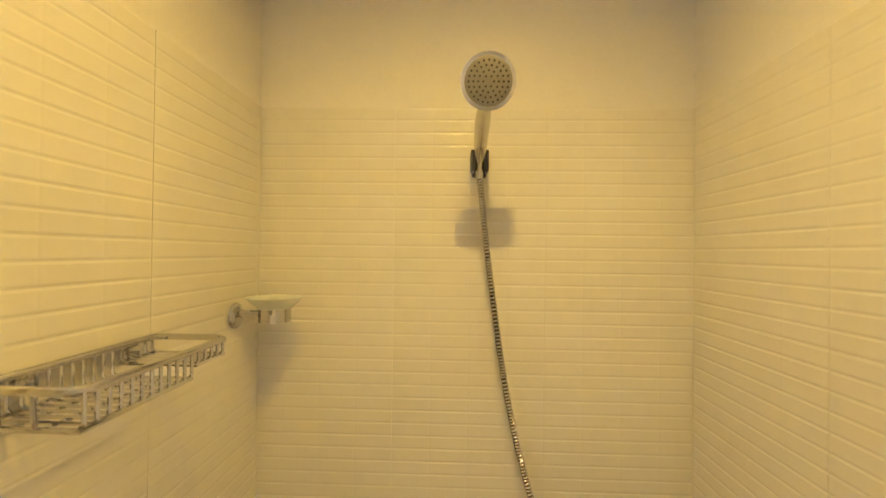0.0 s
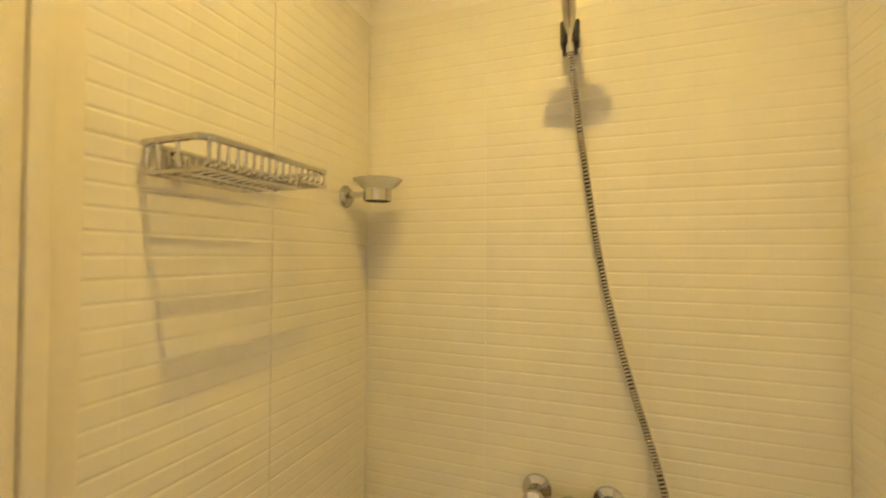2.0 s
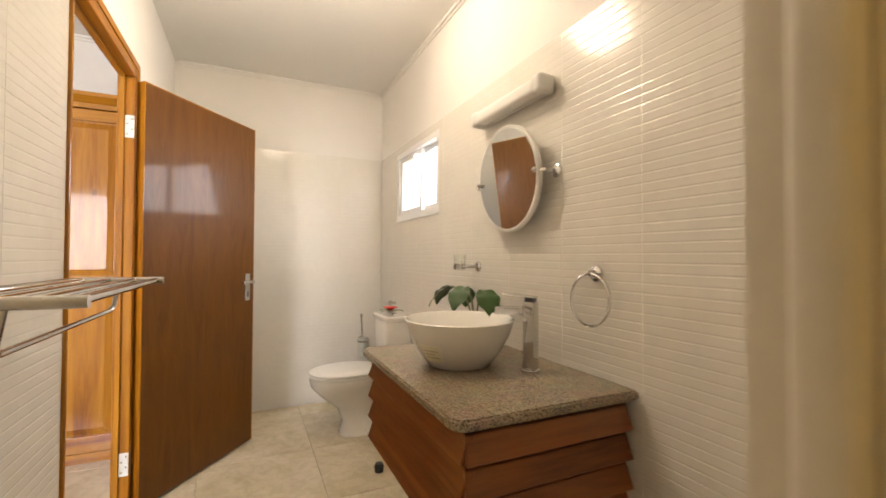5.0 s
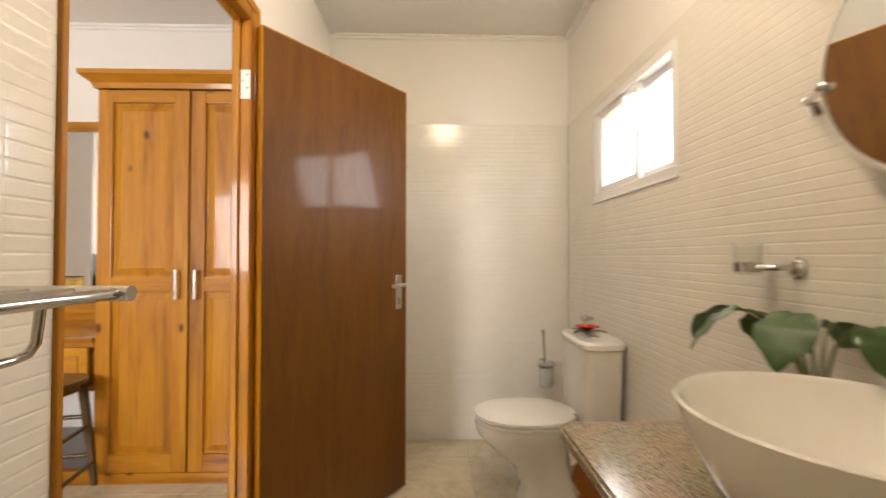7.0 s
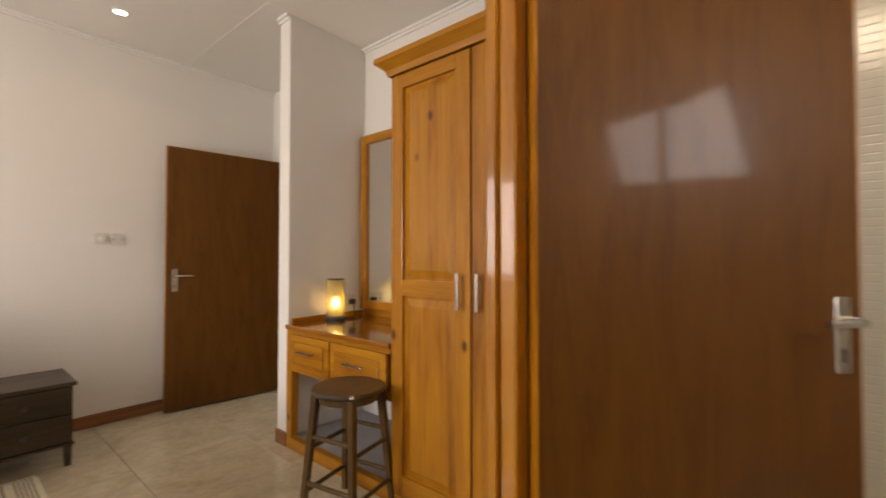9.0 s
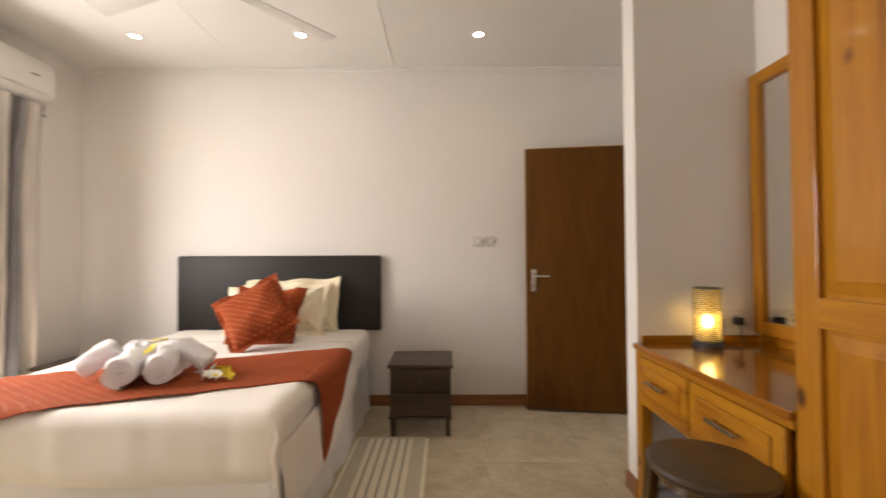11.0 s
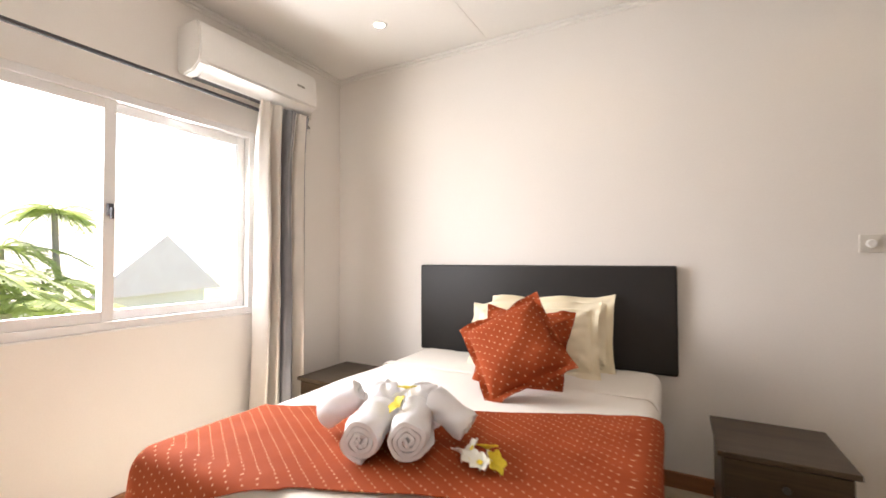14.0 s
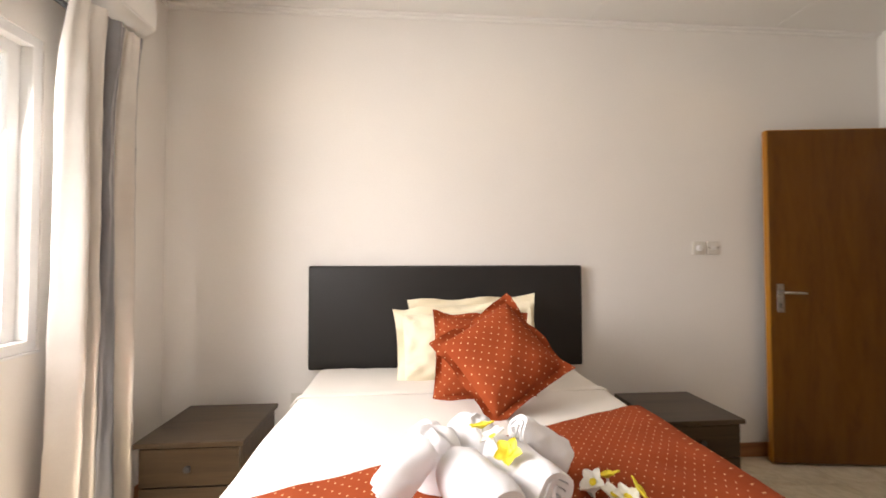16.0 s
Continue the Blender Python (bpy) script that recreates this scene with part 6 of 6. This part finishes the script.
structure("backdrop", "distant wooded hills with pale haze in their colour", "hills", bm, HAZED_HILL, True)

hs_ = thing("house", "neighbouring house with weathered brown metal roof", "house", (15.1, -7.3, -2.7), 24)
part("wall", box(-3.0, -2.4, -1.8, 3.0, 2.4, 3.0), RENDERW, hs_)
bm = bmesh.new()
pr = [(-3.4, -2.8, 2.9), (3.4, -2.8, 2.9), (3.4, 2.8, 2.9), (-3.4, 2.8, 2.9), (-3.4, 0, 4.7), (3.4, 0, 4.7)]
v = [bm.verts.new(p) for p in pr]
for q in ((0, 1, 5, 4), (2, 3, 4, 5), (0, 4, 3), (1, 2, 5), (3, 2, 1, 0)):
    bm.faces.new([v[i] for i in q])
part("roof", bm, ROOF, hs_)
for wx in (-1.6, 1.2):
    w_ = part("window", box(wx, 2.4, 1.0, wx + 0.9, 2.44, 2.0, 0.01), ALU, hs_)
    part("pane", box(wx + 0.06, 2.44, 1.06, wx + 0.84, 2.45, 1.94), RUBBER, w_)


def frond(bm, origin, ang, length, lift, droop, leaflets, width, rnd):
    """A feathery frond: a bent midrib with many narrow leaflets."""
    c, s = math.cos(ang), math.sin(ang)
    pts = []
    for i in range(9):
        t = i / 8
        r = length * t
        pts.append(Vector((origin[0] + r * c, origin[1] + r * s, origin[2] + lift * t - droop * t * t)))
    tube(bm, pts, [0.014 * (1 - 0.8 * i / 8) + 0.002 for i in range(9)], 4)
    for k in range(leaflets):
        t = 0.15 + 0.85 * (k + 0.5) / leaflets
        i = min(7, int(t * 8))
        p = pts[i].lerp(pts[i + 1], t * 8 - i)
        for sd in (-1, 1):
            ln = width * math.sin(math.pi * (0.15 + 0.8 * t)) * rnd.uniform(0.8, 1.1)
            d = Vector((-s * sd + 0.55 * c, c * sd + 0.55 * s, -0.35 + rnd.uniform(-0.15, 0.15))).normalized()
            w = Vector((c, s, 0.1)) * 0.02
            a0, a1, a2, a3 = (bm.verts.new(q) for q in (p - w, p + w, p + d * ln * 0.6 + w * 0.9, p + d * ln))
            bm.faces.new((a0, a1, a2, a3))


def palm(name, label, at, height, lean, crown, n, length, rnd, width):
    t = thing(name, label, "tree", at)
    pts = [(lean * (i / 8) ** 1.5, 0.05 * math.sin(i), height * i / 8) for i in range(9)]
    part("trunk", tube(bmesh.new(), pts, [0.075 - 0.03 * i / 8 for i in range(9)], 10), BARK, t, "", True)
    bm = bmesh.new()
    for k in range(n):
        frond(bm, pts[-1], 2 * math.pi * k / n + rnd.uniform(-0.2, 0.2), length * rnd.uniform(0.75, 1.1), rnd.uniform(0.1, 0.8) * length, rnd.uniform(0.5, 1.1) * length, crown, width, rnd)
    part("crown", bm, LEAF2, t)


rnd = random.Random(11)
palm("tree", "slender papaya-like tree with a loose leafy crown", (6.8, -4.31, -3.5), 5.5, 0.2, 14, 22, 0.62, rnd, 0.3)
for k, (x, y, h, ln) in enumerate(((4.3, -3.05, 4.05, 1.0), (5.2, -3.15, 4.35, 1.05), (5.0, -3.75, 4.0, 0.95), (4.7, -2.6, 4.5, 1.0), (6.0, -3.9, 4.25, 0.9), (6.6, -3.6, 4.8, 1.1))):
    palm("tree", "young palm with feathery green fronds", (x, y, -3.4), h, 0.1, 24, 17, ln, rnd, 0.26)

# hall beyond the entry door
bm = bmesh.new()
bx(bm, -6.72, -5.4, 0, -6.6, -0.57, 2.7)
bx(bm, -6.6, -5.52, 0, -4.12, -5.4, 2.7)
bx(bm, -4.12, -5.4, 0, -4.0, -4.02, 2.7)
bx(bm, -6.6, -0.69, 0, -4.12, -0.57, 2.7)
structure("wall_hall", "white painted hall walls seen through the open door", "wall", bm, PAINT)
structure("ceiling_hall", "white hall ceiling", "ceiling", box(-6.72, -5.52, 2.7, -4.12, -0.57, 2.8), CEIL)
hw_ = thing("hall_cabinet", "dark wooden low cabinet in the hall", "cabinet", (-5.5, -4.75, 0))
part("body", box(-0.5, -0.3, 0.05, 0.5, 0.3, 0.55, 0.01), DARKWOOD, hw_)
part("top", box(-0.52, -0.32, 0.55, 0.52, 0.32, 0.58, 0.006), DARKWOOD, hw_)
for s in (-1, 1):
    part("foot", box(s * 0.42 - 0.04, -0.25, 0, s * 0.42 + 0.04, 0.25, 0.05), DARKWOOD, hw_)


# ---- wall and floor tiles ----
TW, THT, BW, BH = 0.347, 0.468, 0.347 / 4, 0.468 / 16
tile_cache = {}


def tile_mesh(w, h, ox, oz):
    """A glazed tile w x h, cut from a full tile at ox, oz: a thin slab with pillowed bricks pressed into it. Local x along the wall, z up, y outwards."""
    key = tuple(round(k * 1000) for k in (w, h, ox, oz))
    if key in tile_cache:
        return tile_cache[key]
    vs, fs = [], []

    def quad_ring(r0, y0, r1, y1, top):
        i = len(vs)
        for (a, c, d, e), y in ((r0, y0), (r1, y1)):
            vs.extend(((a, y, c), (d, y, c), (d, y, e), (a, y, e)))
        for j in range(4):
            k = (j + 1) % 4
            fs.append((i + j, i + k, i + 4 + k, i + 4 + j))
        if top:
            fs.append((i + 4, i + 5, i + 6, i + 7))

    g = 0.0006
    quad_ring((0, 0, w, h), 0.0, (0, 0, w, h), 0.0054, True)
    grout_faces = len(fs)
    quad_ring((g, g, w - g, h - g), 0.0, (g, g, w - g, h - g), 0.006, True)
    for j in range(17):
        c, e = max(j * BH - oz, g), min((j + 1) * BH - oz, h - g)
        if e - c < 0.008:
            continue
        quad_ring((g, c + 0.0003, w - g, e - 0.0003), 0.0060, (g, c + 0.0032, w - g, e - 0.0032), 0.00655, True)
        for i in range(5):
            a, d = max(i * BW - ox, g), min((i + 1) * BW - ox, w - g)
            if d - a > 0.012:
                quad_ring((a + 0.0002, c + 0.0033, d - 0.0002, e - 0.0033), 0.00655, (a + 0.0036, c + 0.0036, d - 0.0036, e - 0.0036), 0.0067, True)
    me = bpy.data.meshes.new("tile")
    me.from_pydata(vs, [], fs)
    me.update()
    me.materials.append(TILE)
    me.materials.append(WALL_GROUT)
    for f in me.polygons[:grout_faces]:
        f.material_index = 1
    tile_cache[key] = me
    return me


def tile_wall(parent, origin, turn, u0, u1, top, bottom, phase, holes=()):
    """Tiles along local x from u0 to u1, in rows down from top; phase: where one upright joint stands."""
    m = pose(*origin, 0, 0, turn)
    us = [u0] + [phase + k * TW for k in range(-40, 40) if u0 + 0.012 < phase + k * TW < u1 - 0.012] + [u1]
    zs = [top - k * THT for k in range(6) if top - k * THT > bottom + 0.012] + [bottom]
    for a, d in zip(us, us[1:]):
        for z1, z0 in zip(zs, zs[1:]):
            rects = [(a, z0, d, z1)]
            for hx0, hz0, hx1, hz1 in holes:
                nxt = []
                for (p, q, r, s) in rects:
                    if r <= hx0 or p >= hx1 or s <= hz0 or q >= hz1:
                        nxt.append((p, q, r, s))
                        continue
                    if q < hz0:
                        nxt.append((p, q, r, hz0))
                    if s > hz1:
                        nxt.append((p, hz1, r, s))
                    if p < hx0:
                        nxt.append((p, max(q, hz0), hx0, min(s, hz1)))
                    if r > hx1:
                        nxt.append((hx1, max(q, hz0), r, min(s, hz1)))
                rects = nxt
            for p, q, r, s in rects:
                if r - p < 0.012 or s - q < 0.012:
                    continue
                ox = (p - phase + 0.0005) % TW - 0.0005
                oz = (q - top + 0.0005) % THT - 0.0005
                ob = new("tile", tile_mesh(r - p, s - q, ox, oz))
                ob.parent = parent
                ob.matrix_world = m @ Matrix.Translation((p, 0, q))


# local x runs so that local y points into the room
tile_wall(wall_north, (0, 0.98, 0), 180, -0.539, 0.469, 2.07, 0.0, -0.20)                                # shower back
tile_wall(wall_shower, (-0.47, 0, 0), -90, -0.97, -0.313, 2.07, 0.0, -0.97)                            # shower left
tile_wall(wall_bath_east, (0.54, 0, 0), 90, -0.56, 0.97, 2.07, 0.0, 0.97)                              # shower right
tile_wall(wall_north, (0, 0.98, 0), 180, 0.515, 3.88, 2.02, 0.0, 0.515, ((2.66, 1.46, 3.455, 1.97),))     # washbasin wall
tile_wall(wall_bath_west, (-3.89, 0, 0), -90, -0.97, 0.56, 2.02, 0.0, -0.97)                           # end wall
tile_wall(wall_mid, (0, -0.57, 0), 0, -3.88, -2.77, 2.02, 0.0, -3.88)                                 # behind the door
tile_wall(wall_mid, (0, -0.57, 0), 0, -1.930, 0.53, 2.02, 0.0, -1.930)                                 # towel rack wall
tile_wall(wall_shower, (-0.505, 0, 0), 90, 0.24, 0.97, 2.02, 0.0, 0.97)                                 # washbasin side of the partition

FT = 0.60


def floor_tiles(x0, y0, x1, y1, px, py):
    xs = [x0] + [px + k * FT for k in range(-14, 14) if x0 + 0.03 < px + k * FT < x1 - 0.03] + [x1]
    ys = [y0] + [py + k * FT for k in range(-14, 14) if y0 + 0.03 < py + k * FT < y1 - 0.03] + [y1]
    made = {}
    for a, d in zip(xs, xs[1:]):
        for c, e in zip(ys, ys[1:]):
            key = (round(d - a, 3), round(e - c, 3))
            if key not in made:
                g = 0.0012
                bm = box(-key[0] / 2 + g, -key[1] / 2 + g, -0.006, key[0] / 2 - g, key[1] / 2 - g, 0.0, 0.0008, 1)
                me = bpy.data.meshes.new("floor_tile")
                bm.to_mesh(me)
                bm.free()
                me.materials.append(FLOOR)
                made[key] = me
            ob = new("floor_tile", made[key])
            ob.parent = floor
            ob.location = ((a + d) / 2, (c + e) / 2, 0.0)


floor_tiles(-6.6, -5.4, 0.45, -0.595, -3.30, -3.54)
floor_tiles(-3.88, -0.595, 0.53, 0.97, -3.05, 0.30)
